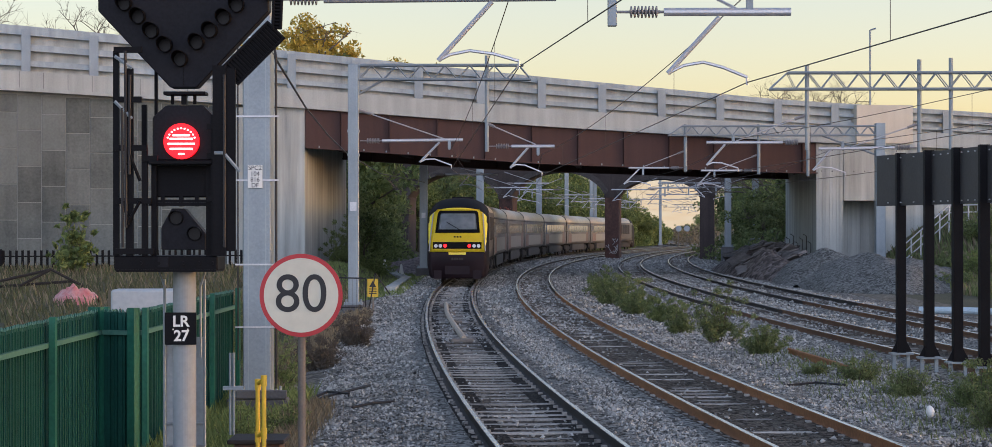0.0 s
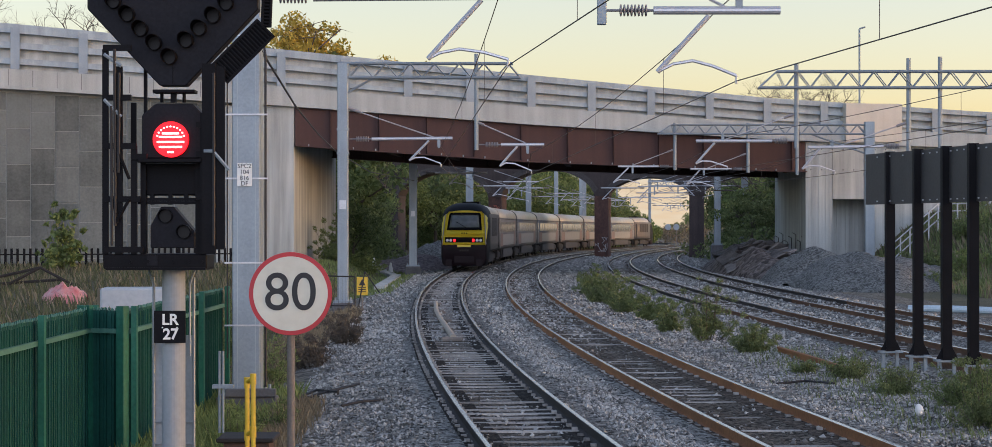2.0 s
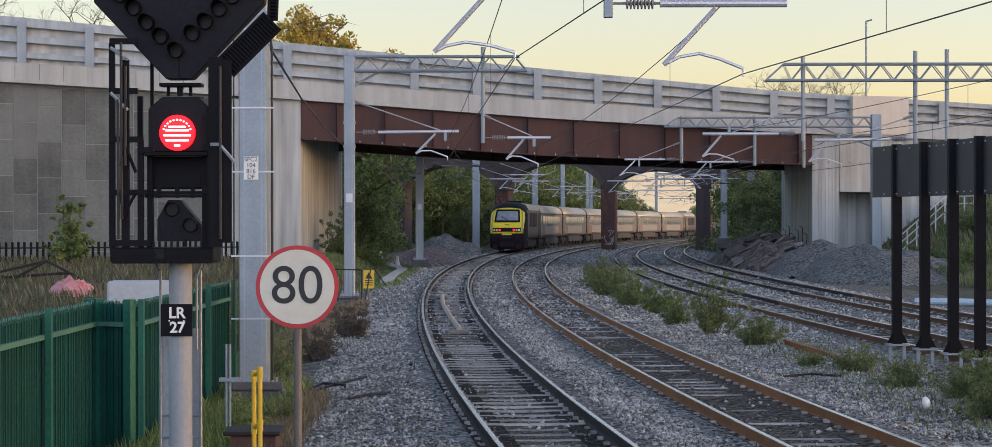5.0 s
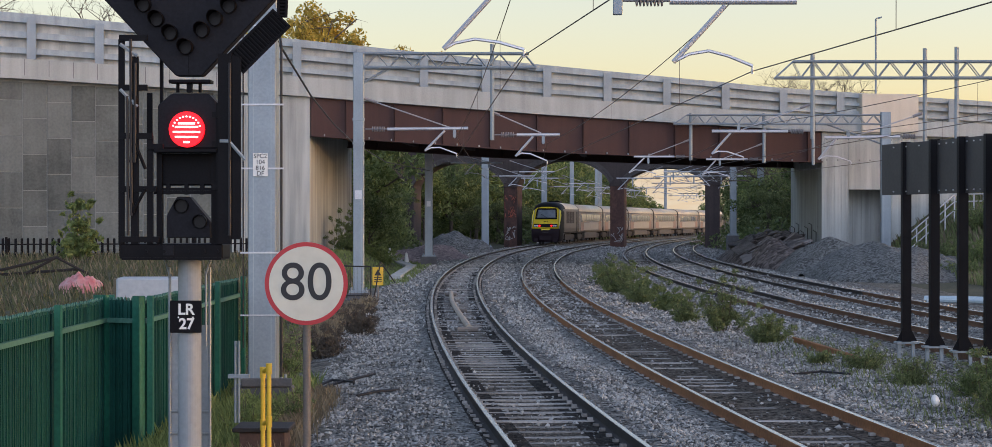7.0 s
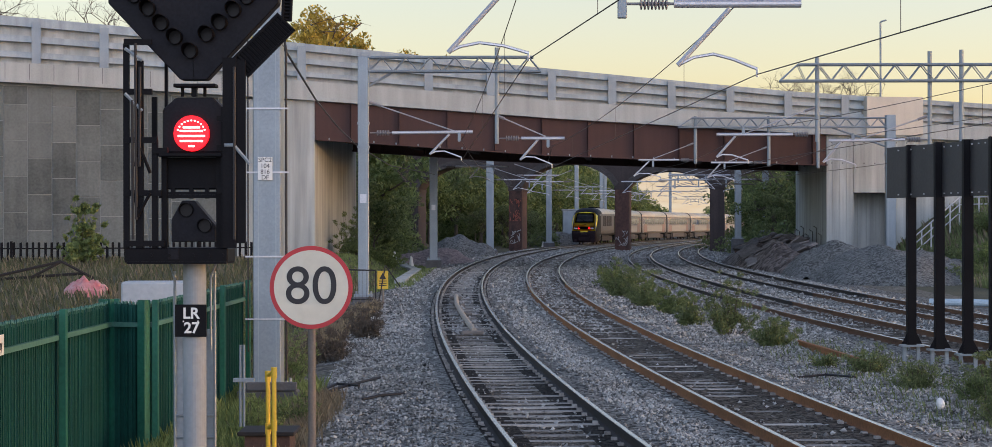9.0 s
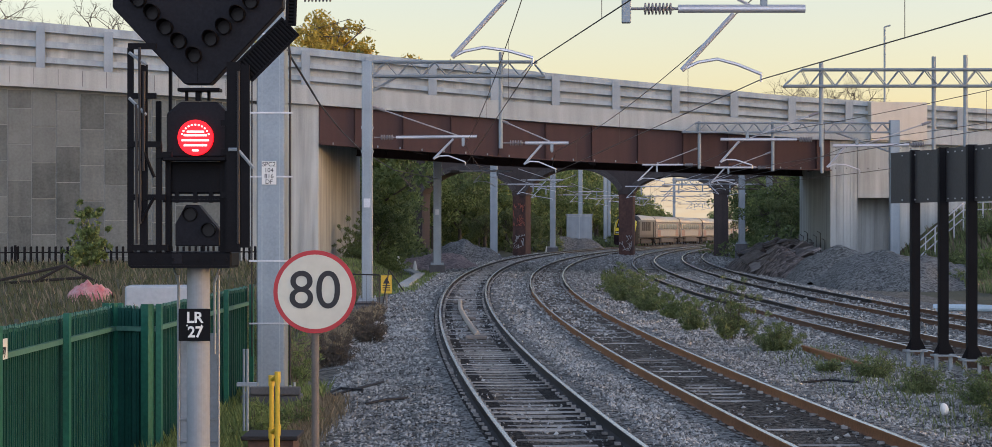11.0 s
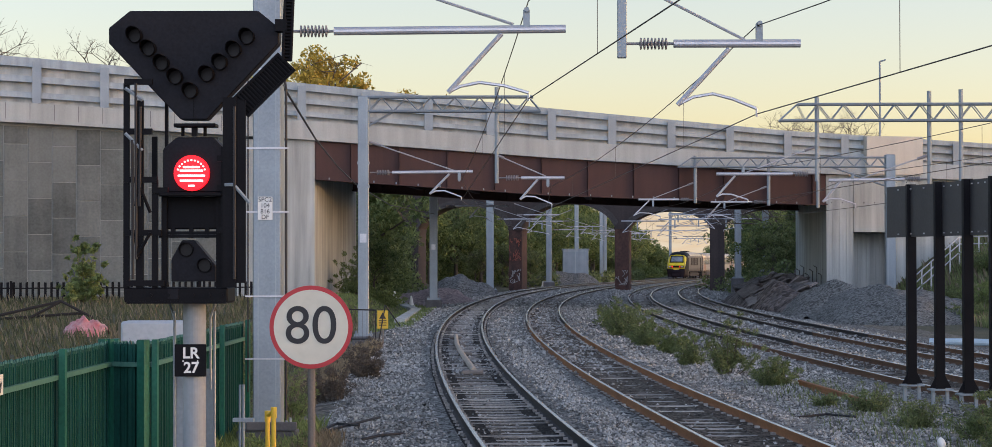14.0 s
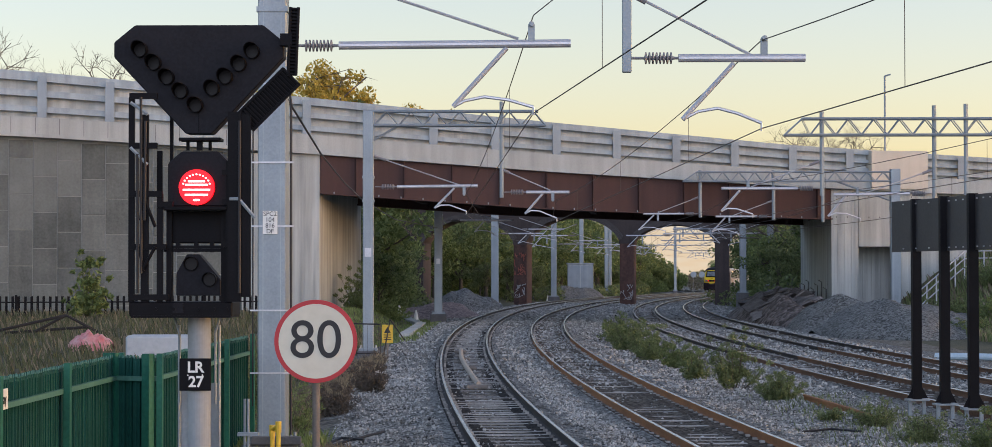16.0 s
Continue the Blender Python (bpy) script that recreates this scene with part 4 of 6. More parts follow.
# farther supports beyond the brick arches
for x, y, z0, z1, w, arm in ((-0.86, 173, 0.3, 8.4, 0.6, 1), (5.2, 233, 0.3, 9.5, 0.6, 1), (9.2, 262, 0.4, 10.5, 0.5, 1), (13.8, 296, 0.3, 10.0, 0.5, 1), (14.4, 298, 0.3, 10.0, 0.45, 1),
                             (19.0, 173, 1.2, 8.0, 0.5, -1), (21.2, 173, 1.8, 8.0, 0.5, -1), (25.9, 330, 0.2, 10.5, 0.4, 1), (33.4, 330, 0.2, 10.5, 0.4, -1)):
    mast(x, y, z0, z1, w)
    for dz, dx in ((0.0, 0.0), (0.35, 1.6)):
        xr = x + arm * (0.35 + dx)
        cantilever("overhead_bracket", y + 0.3 * dx, (xr, 5.9 + dz), (xr + arm * 3.6, 5.9 + dz), ((xr, 6.8 + dz), (xr + arm * 2.6, 5.95 + dz)),
                   [(xr + arm * 2.2, 5.8 + dz), (xr + arm * 1.5, 5.1 + dz)],
                   [(xr + arm * 1.5, 5.1 + dz), (xr + arm * 1.9, 5.25 + dz), (xr + arm * 3.0, 5.0 + dz)], (xr + arm * 2.8, 5.3 + dz))
FARM = thing("overhead_portal", "distant lattice overhead line portal beam", "overhead portal")
lattice("boom", FARM, 26.0, 33.0, 330.0, 8.9, 9.7, r=0.09)
for y, x0, x1 in ((188, 1.2, 6.2), (188, 9.5, 14.5), (181, 12.2, 18.0), (215, 14.5, 21.0), (250, 15.0, 24.0)):
    cantilever("overhead_bracket", y, (x1, 6.0), (x0 + 1.0, 6.0), ((x1, 7.0), (x0 + 2.5, 6.05)), [(x0 + 2.0, 5.9), (x0 + 1.1, 5.0)],
               [(x0 + 1.1, 5.0), (x0 + 1.6, 5.15), (x0 + 3.0, 4.9)], (x0 + 2.4, 5.3))


def wires(name, pts, rise):
    """Contact wire through its supports, catenary above it with droppers."""
    w = thing(name, "thin dark contact wire and catenary over a track", "overhead wire", group="overhead wires")
    part("contact_wire", rods(pts, 0.009, 5), M_WIRE, w)
    cat = []
    for (a, b), (ra, rb) in zip(zip(pts, pts[1:]), zip(rise, rise[1:])):
        for i in range(10):
            u = i / 10
            q = Vector(a).lerp(Vector(b), u)
            h = ra + (rb - ra) * u - 2.4 * min(ra, 0.45) * u * (1 - u)
            cat.append((q.x, q.y, q.z + h))
            if i in (2, 5, 8):
                part("dropper", rods([q, (q.x, q.y, q.z + h)], 0.006, 4), M_WIRE, w)
    part("catenary", rods(cat, 0.009, 5), M_WIRE, w)


wires("overhead_wire", [(4.13, -2, 5.15), (0.43, 33, 5.06), (-1.33, 73, 4.62), (-0.6, 121.5, 4.8), (2.4, 173, 5.0), (9.0, 233, 5.0), (22.0, 298, 5.0)],
      [1.5, 1.5, 0.7, 0.5, 0.9, 0.9, 0.9])
wires("overhead_wire", [(8.4, -2, 4.95), (3.92, 33, 4.82), (1.73, 73, 4.4), (2.3, 121.5, 4.7), (6.4, 173, 5.0), (14.0, 233, 5.0), (25.0, 298, 5.0)],
      [1.4, 1.35, 0.7, 0.5, 0.9, 0.9, 0.9])
wires("overhead_wire", [(13.5, 25, 5.0), (8.36, 73, 4.53), (8.3, 112, 4.75), (11.5, 173, 5.0), (19.0, 233, 5.0)], [1.2, 1.1, 0.6, 0.9, 0.9])
wires("overhead_wire", [(17.5, 25, 5.0), (12.0, 73, 4.37), (12.1, 112, 4.6), (15.2, 173, 5.0), (22.5, 233, 5.0)], [1.2, 1.1, 0.6, 0.9, 0.9])
FEED = thing("feeder_cable", "black sagging feeder cable hung from masts", "cable")
part("cable", rods([(-3.34, 33, 5.28), (-3.76, 44, 5.05), (-4.2, 56, 5.0), (-4.87, 73, 5.15), (-4.6, 90, 4.9), (-3.7, 121, 5.2)], 0.02, 5), M_CABLE, FEED)

# ---- signal ----
SX, SY = -2.34, 16.5
SIG = thing("railway_signal", "black colour-light railway signal showing red, with junction indicator", "railway signal", (SX, SY, 0))
M_REDLED = glow("red_led", (1.0, 0.34, 0.28), 2.6)
M_REDLENS = glow("red_lens", (1.0, 0.0, 0.0), 1.1)
M_DARKLENS = material("unlit_lens", (0.004, 0.0035, 0.003), 0.4, 0, 0.2)
part("post", rod(bmesh.new(), (0, 0, -0.7), (0, 0, 2.3), 0.088, 28), surface("grey_post", (0.21, 0.228, 0.235), (0.36, 0.385, 0.395), 2, 25, 0.75, 0.0, 0.05, streak=0.5), SIG, "grey galvanised steel post", smooth=False)
bm = bmesh.new()
prism(bm, [(-0.49, 4.497), (-0.65, 4.366), (-0.65, 4.25), (-0.10, 3.665), (0.10, 3.665), (0.65, 4.25), (0.65, 4.366), (0.49, 4.497)], -0.05, 0.12)
bmesh.ops.bevel(bm, geom=bm.edges[:], offset=0.008, segments=1, affect="EDGES")
JI = part("junction_indicator", bm, M_SIGBLACK, SIG, "black wedge-shaped route indicator board")


def hooded_lamp(parent, x, z, r, y, lens, length=0.13):
    bm = bmesh.new()
    n = 20
    rings = []
    for rr, dy in ((r, 0.0), (r, 1.0), (r * 0.9, 1.0), (r * 0.88, 0.0)):
        rings.append([bm.verts.new((x + rr * math.cos(2 * math.pi * i / n), y - dy * length * (0.62 + 0.38 * math.sin(2 * math.pi * i / n)),
                                    z + rr * math.sin(2 * math.pi * i / n))) for i in range(n)])
    for a, b in zip(rings, rings[1:]):
        for i in range(n):
            bm.faces.new((a[i], a[(i + 1) % n], b[(i + 1) % n], b[i]))
    bmesh.ops.recalc_face_normals(bm, faces=bm.faces[:])
    hood = part("hood", bm, M_BLACK, parent)
    part("lens", rod(bmesh.new(), (x, y - 0.012, z), (x, y + 0.01, z), r * 0.88, 20), lens, hood, "unlit glass lens")
    return hood


for x, z in ((-0.445, 4.308), (-0.34, 4.207), (-0.24, 4.096), (-0.135, 3.99), (-0.02, 3.883), (0.105, 4.01), (0.205, 4.10), (0.31, 4.197), (0.41, 4.294)):
    hooded_lamp(JI, x, z, 0.058, -0.05, M_DARKLENS, 0.19)
part("seam", boxed(-0.003, 0.003, -0.056, -0.05, 3.68, 3.83), M_BLACK, JI)
bm = boxed(-0.15, 0.17, -0.08, 0.1, 3.61, 3.635, 0.004)
box(bm, -0.02, 0.02, -0.03, 0.03, 3.54, 3.61)
for x in (-0.09, 0.08):
    rod(bm, (x, 0, 3.54), (x, 0, 3.62), 0.014, 6)
part("mounting_plate", bm, M_BLACK, SIG)
bm = bmesh.new()
prism(bm, [(-0.235, 3.11), (0.235, 3.11), (0.235, 3.44), (0.15, 3.53), (-0.13, 3.53), (-0.235, 3.44)], -0.06, 0.2)
bmesh.ops.bevel(bm, geom=bm.edges[:], offset=0.01, segments=1, affect="EDGES")
HEADBOX = part("signal_head", bm, M_SIGBLACK, SIG, "black signal head with a lit red aspect")
# Disc made wider than the lens so it takes in the red halo
part("aspect", rod(bmesh.new(), (-0.01, -0.095, 3.255), (-0.01, -0.05, 3.255), 0.136, 32), M_REDLENS, HEADBOX, "glowing red lens, widened to take in its halo")
for dz, hw in ((0.045, 0.065), (0.018, 0.088), (-0.020, 0.104), (-0.058, 0.088), (-0.097, 0.024)):
    part("led_row", boxed(-0.01 - hw, -0.01 + hw, -0.11, -0.096, 3.255 + dz - 0.0075, 3.255 + dz + 0.0075, 0.003), M_REDLED, HEADBOX, "bright white-pink row of lit diodes")
for i in range(11):
    a = math.radians(20 + 14 * i)
    part("led", rod(bmesh.new(), (-0.01 + 0.108 * math.cos(a), -0.11, 3.245 + 0.108 * math.sin(a)), (-0.01 + 0.108 * math.cos(a), -0.096, 3.245 + 0.108 * math.sin(a)), 0.007, 8), M_REDLED, HEADBOX)
bm = boxed(-0.24, 0.24, -0.24, -0.06, 3.075, 3.105, 0.006)
box(bm, -0.21, 0.20, -0.05, 0.15, 2.83, 3.075, 0.01)
part("lower_casing", bm, M_BLACK, SIG)
bm = bmesh.new()
for z in (2.80, 2.775, 3.09):
    box(bm, -0.26, 0.26, -0.09, -0.05, z - 0.012, z + 0.012)
for x in (-0.16, -0.02, 0.10):
    box(bm, x - 0.015, x + 0.015, -0.05, 0.0, 2.76, 2.84)
part("cross_bar", bm, M_BLACK, SIG)
bm = bmesh.new()
prism(bm, [(-0.17, 2.43), (0.17, 2.43), (0.17, 2.55), (0.005, 2.745), (-0.09, 2.745), (-0.17, 2.60)], -0.05, 0.12)
bmesh.ops.bevel(bm, geom=bm.edges[:], offset=0.006, segments=1, affect="EDGES")
SUB = part("shunt_signal", bm, M_SIGBLACK, SIG, "small unlit triangular shunt signal")
hooded_lamp(SUB, -0.055, 2.675, 0.055, -0.05, M_DARKLENS, 0.08)
hooded_lamp(SUB, 0.085, 2.555, 0.055, -0.05, M_DARKLENS, 0.08)
bm = boxed(-0.50, 0.28, -0.22, 0.25, 2.275, 2.385, 0.008)
box(bm, -0.48, 0.27, -0.24, 0.26, 2.265, 2.285)
for x in (-0.30, -0.16, 0.02, 0.14, 0.24):
    rod(bm, (x, -0.235, 2.33), (x, -0.22, 2.33), 0.014, 8)
DECK = part("platform", bm, M_BLACK, SIG, "black steel platform under the heads")
part("mesh_plate", boxed(-0.17, -0.09, -0.228, -0.219, 2.30, 2.375), M_SIGBLACK, DECK)
# cage of bars on both sides of the head
for x, y, z0, z1, w in ((-0.485, -0.2, 2.385, 3.93, 0.022), (-0.385, -0.2, 2.385, 3.80, 0.028), (-0.34, 0.22, 2.385, 3.55, 0.02), (-0.27, -0.2, 2.385, 3.20, 0.022), (-0.245, 0.2, 2.4, 3.95, 0.012),
                        (0.245, -0.2, 2.385, 3.45, 0.016), (0.295, -0.22, 2.385, 3.82, 0.05), (0.37, -0.2, 2.42, 3.80, 0.045), (-0.215, -0.1, 2.385, 3.1, 0.02), (0.20, -0.1, 2.385, 3.1, 0.02)):
    part("cage_post", boxed(x - w, x + w, y - 0.02, y + 0.02, z0, z1), M_BLACK, SIG)
for xa, xb, z in ((-0.50, -0.29, 3.94), (-0.50, -0.29, 3.565), (-0.50, -0.25, 3.20), (-0.50, -0.22, 2.80), (-0.29, -0.17, 3.12), (0.20, 0.32, 2.82), (0.2, 0.3, 3.14), (0.2, 0.3, 3.36), (-0.49, -0.2, 2.42)):
    part("cage_rail", boxed(xa, xb, -0.235, -0.19, z - 0.022, z + 0.022), M_BLACK, SIG)
for a, b in (((-0.49, 3.89), (-0.36, 3.80)), ((-0.49, 3.55), (-0.36, 3.42)), ((-0.40, 3.2), (-0.30, 2.95)), ((-0.42, 2.8), (-0.39, 2.62)), ((-0.40, 2.62), (-0.30, 2.80)), ((-0.37, 3.5), (-0.41, 3.0)), ((0.33, 3.16), (0.45, 3.02)), ((0.33, 3.16), (0.26, 3.16))):
    part("stay_bar", rods([(a[0], -0.24, a[1]), (b[0], -0.24, b[1])], 0.014, 6), M_GALV if a[1] in (3.89, 3.55, 3.16) else M_BLACK, SIG)
for a, b in (((-0.41, 3.93), (-0.405, 2.6)), ((-0.375, 3.75), (-0.38, 3.0)), ((0.335, 3.75), (0.335, 2.45)), ((-0.435, 3.5), (-0.43, 2.45))):
    part("cable", rods([(a[0], -0.245, a[1]), (b[0], -0.245, b[1])], 0.012, 6), M_CABLE, SIG)
# ribbed sloping guard beside the indicator
guard = part("ribbed_guard", boxed(0.30, 0.40, -0.2, -0.1, 3.66, 3.76), M_BLACK, SIG, "black ribbed sloping guard")
path = [Vector((0.36, -0.15, 3.74)), Vector((0.72, -0.15, 4.10)), Vector((0.74, -0.15, 4.62))]
bm = bmesh.new()
for a, b, w in ((path[0], path[1], 0.085), (path[1], path[2], 0.03)):
    d = (b - a).normalized()
    nrm = Vector((-d.z, 0, d.x))
    k = int((b - a).length / 0.026)
    for i in range(k):
        q = a + (b - a) * (i + 0.5) / k
        rod(bm, q - nrm * w, q + nrm * w, 0.0085, 6)
    for s in (-1, 1):
        rod(bm, a + nrm * w * s, b + nrm * w * s, 0.012, 6)
    back = [a - nrm * w + Vector((0, 0.02, 0)), b - nrm * w + Vector((0, 0.02, 0)), b + nrm * w + Vector((0, 0.02, 0)), a + nrm * w + Vector((0, 0.02, 0))]
    bm.faces.new([bm.verts.new(v) for v in back])
part("rib", bm, M_BLACK, guard)
part("guard_bracket", boxed(0.63, 0.72, -0.16, 0.0, 4.33, 4.42), M_BLACK, guard)
PLATE = part("number_plate", boxed(-0.135, 0.105, -0.115, -0.10, 1.71, 1.955, 0.003), M_BLACK, SIG, "black plate with white lettering")
writing("lettering", "LR", 0.115, M_WHITE, PLATE, (-0.012, -0.12, 1.885), bold=0.003)
writing("lettering", "27", 0.115, M_WHITE, PLATE, (-0.008, -0.12, 1.775), bold=0.003)
for x in (-0.07, 0.04):
    part("rivet", rod(bmesh.new(), (x, -0.12, 1.828), (x, -0.112, 1.828), 0.006, 8), M_WHITE, PLATE)
LADDER = part("ladder", rods([(-0.19, 0.25, -0.6), (-0.19, 0.25, 2.2)], 0.012, 6), M_GALV, SIG, "galvanised access ladder")
part("stile", rods([(0.12, 0.25, -0.6), (0.12, 0.25, 2.2)], 0.012, 6), M_GALV, LADDER)
for i in range(10):
    part("rung", rods([(-0.19, 0.25, -0.45 + i * 0.17), (0.12, 0.25, -0.45 + i * 0.17)], 0.010, 6), M_GALV, LADDER)
part("ladder_back", boxed(-0.19, 0.12, 0.27, 0.28, -0.6, 1.75), M_GALV, LADDER)
for s in (-1, 1):
    part("hand_loop", rods([(s * 0.18 - 0.03, 0.1, 2.27), (s * 0.14 - 0.03, 0.1, 2.15), (s * 0.14 - 0.03, 0.1, 1.6)], 0.010, 6), M_GALV, LADDER)
part("base_flange", boxed(-0.17, 0.17, -0.17, 0.17, -0.75, -0.68), M_GALV, SIG)
part("foundation", boxed(-0.5, 0.5, -0.5, 0.5, -1.4, -0.74), M_CONCRETE, SIG)

# ---- speed sign ----
SIGN = thing("speed_sign", "round white speed sign reading 80 with a red rim", "speed sign", (-2.065, 23.5, 0))
part("post", rod(bmesh.new(), (0, 0.06, -0.8), (0, 0.06, 1.9), 0.042, 16), M_WOODPOST, SIGN, "weathered grey round post")
DISC = part("disc", rod(bmesh.new(), (0, -0.004, 1.866), (0, 0.016, 1.866), 0.452, 64), M_SIGNRED, SIGN, "red rimmed disc")
part("face", rod(bmesh.new(), (0, -0.009, 1.866), (0, -0.003, 1.866), 0.405, 64), M_SIGNFACE, DISC, "off-white sign face")
writing("numeral", "80", 0.585, M_TEXTBLACK, DISC, (0.0, -0.013, 1.866), bold=0.001)
part("clamp", boxed(-0.06, 0.06, 0.016, 0.11, 1.6, 1.64), M_GALV, SIGN)
part("clamp", boxed(-0.06, 0.06, 0.016, 0.11, 2.08, 2.12), M_GALV, SIGN)


# ---- green palisade fence ----
def palisade(name, label, runs, mat, railmat, top, height, pitch, width, posts):
    f = thing(name, label, "fence")
    half = height
    pale = bmesh.new()
    w = width / 2
    prof_ = [(-w, 0), (w, 0), (w, half - 0.06), (w * 0.55, half), (0.0, half - 0.045), (-w * 0.55, half), (-w, half - 0.06)]
    prism(pale, prof_, -0.006, 0.006)
    painted = len(pale.faces)
    # Paler slivers on the tips stand for bare cut metal and its glints
    if mat is M_GREEN:
        for sgn in (-1, 1):
            prism(pale, [(sgn * w * 0.30, half - 0.035), (sgn * w * 0.82, half - 0.030), (sgn * w * 0.55, half + 0.004)], -0.016, -0.007)
        box(pale, -0.012, 0.012, -0.018, -0.004, 0.0, half - 0.07)
    me = bpy.data.meshes.new("pale")
    pale.faces.ensure_lookup_table()
    for face in pale.faces:
        face.material_index = 1 if face.index >= painted and face.calc_center_median().z > half - 0.06 else 0
    pale.to_mesh(me)
    pale.free()
    me.materials.append(mat)
    me.materials.append(railmat)
    for (xa, ya), (xb, yb) in runs:
        length = math.hypot(xb - xa, yb - ya)
        ang = math.degrees(math.atan2(yb - ya, xb - xa))
        for i in range(int(length / pitch) + 1):
            u = i * pitch / length
            ob = new("pale", me)
            ob.parent = f
            ob.matrix_basis = pose(xa + (xb - xa) * u, ya + (yb - ya) * u, top - height + random.uniform(-0.008, 0.008), 0, random.uniform(-0.5, 0.5), ang + (7 if i % 2 else -7))
        for z in (top - 0.28, top - height + 0.3):
            m = Matrix.Translation((xa, ya, 0)) @ Matrix.Rotation(radians(ang), 4, "Z")
            part("rail", boxed(0, length, -0.06, -0.012, z - 0.028, z + 0.028, m=m), railmat, f)
        k = max(1, round(length / posts))
        for i in range(k + 1):
            m = Matrix.Translation((xa + (xb - xa) * i / k, ya + (yb - ya) * i / k, 0)) @ Matrix.Rotation(radians(ang), 4, "Z")
            part("post", boxed(-0.055, 0.055, -0.13, -0.062, top - height - 0.3, top + 0.03, m=m), M_GREENPOST if mat is M_GREEN else mat, f)
    return f


palisade("palisade_fence", "green painted steel palisade fence beside the railway", [((-5.0, 11.2), (-4.85, 26.7)), ((-4.85, 26.7), (-4.32, 26.4)), ((-4.79, 26.72), (-4.30, 26.43)), ((-4.32, 26.4), (-4.22, 35.2))],
         M_GREEN, M_GREENEDGE, 1.60, 2.7, 0.122, 0.100, 3.1)
palisade("boundary_fence", "dark steel palisade fence in front of the retaining wall", [((-26.0, 90.5), (-10.5, 94.5))], M_BLACK, M_BLACK, 1.72, 1.7, 0.26, 0.11, 2.75)

NOTICE = thing("notice_plate", "small white notice plate fixed to the green fence", "notice", (-4.80, 20.42, 1.40))
part("plate", boxed(-0.008, 0.0, -0.42, 0.42, -0.10, 0.10, 0.002), M_WHITE, NOTICE)
writing("lettering", "way", 0.15, M_TEXTBLACK, NOTICE, (0.003, 0.22, 0.0), 90)

# ---- trackside equipment ----
def handrail():
    h = thing("handrail", "bright yellow tubular handrail by the signal base", "handrail", (-2.58, 23.9, 0))
    for x in (0.0, 0.085):
        part("upright", rods([(x, -x * 2, -0.5), (x, -x * 2, 0.86 + x * 0.6)], 0.026, 12), M_YELLOW, h)
    for z in (0.88, 0.30):
        part("rail", rods([(0, 0, z), (0.085, -0.17, z + 0.05)], 0.026, 12), M_YELLOW, h)
        for x in (0.0, 0.085):
            part("joint", rods([(x, -2 * x, z - 0.07 + 0.6 * x), (x, -2 * x, z + 0.05 + 0.6 * x)], 0.034, 12), M_YELLOW, h)


handrail()
CAB = thing("cable_chamber", "low rusty cable chamber with a grey steel lid", "cable chamber", (-2.75, 25.3, 0))
part("chamber", boxed(-0.22, 0.30, -0.3, 0.4, -0.6, 0.10), surface("rusty_steel", (0.05, 0.03, 0.025), (0.15, 0.085, 0.06), 3, 20, 0.8, 0.2, 0.2), CAB)
part("lid", boxed(-0.30, 0.36, -0.36, 0.46, 0.10, 0.15, 0.01), M_RAILDULL, CAB)
for x in (-0.28, -0.24):
    part("conduit", rods([(x, -0.2, 0.2), (x, -0.2, 1.15)], 0.016, 8), M_GALV, CAB)
part("bracket", boxed(-0.36, -0.12, -0.25, -0.1, 0.72, 0.76), M_GALV, CAB)


def warning_sign():
    w = thing("warning_sign", "small yellow warning sign with a black triangle on a stake", "warning sign", (-3.72, 68.0, 0))
    part("stake", rods([(0, 0.03, -0.4), (0, 0.03, 1.0)], 0.03, 8), M_WOODPOST, w)
    b = part("board", boxed(-0.17, 0.17, -0.02, 0.0, 0.45, 1.02, 0.005), M_YELLOW, w)
    bm = bmesh.new()
    prism(bm, [(-0.11, 0.76), (0.11, 0.76), (0.0, 0.96)], -0.026, -0.02)
    part("triangle", bm, M_TEXTBLACK, b)
    for z in (0.70, 0.63, 0.56):
        part("text_bar", boxed(-0.12, 0.12, -0.026, -0.02, z - 0.014, z + 0.014), M_TEXTBLACK, b)


warning_sign()

# low barrier mesh round the mast base
BAR = thing("mesh_barrier", "dark tubular mesh barrier beside a mast base", "barrier", (-4.5, 67.2, 0))
for a, b in (((-1.0, 0.0, 0.1), (-1.0, 0.0, 1.1)), ((-1.0, 0, 1.1), (0.6, 0, 1.05)), ((0.6, 0, 1.05), (0.6, 0, 0.1)), ((-1.0, 0, 0.15), (0.6, 0, 0.15)), ((0.7, 0.1, 0.1), (0.9, 0.1, 1.2)), ((0.9, 0.1, 1.2), (1.35, 0.2, 0.55))):
    part("frame_bar", rods([a, b], 0.022, 6), M_CABLE, BAR)
for i in range(14):
    part("wire", rods([(-0.95 + i * 0.115, 0, 0.15), (-0.95 + i * 0.115, 0, 1.07)], 0.005, 4), M_CABLE, BAR)

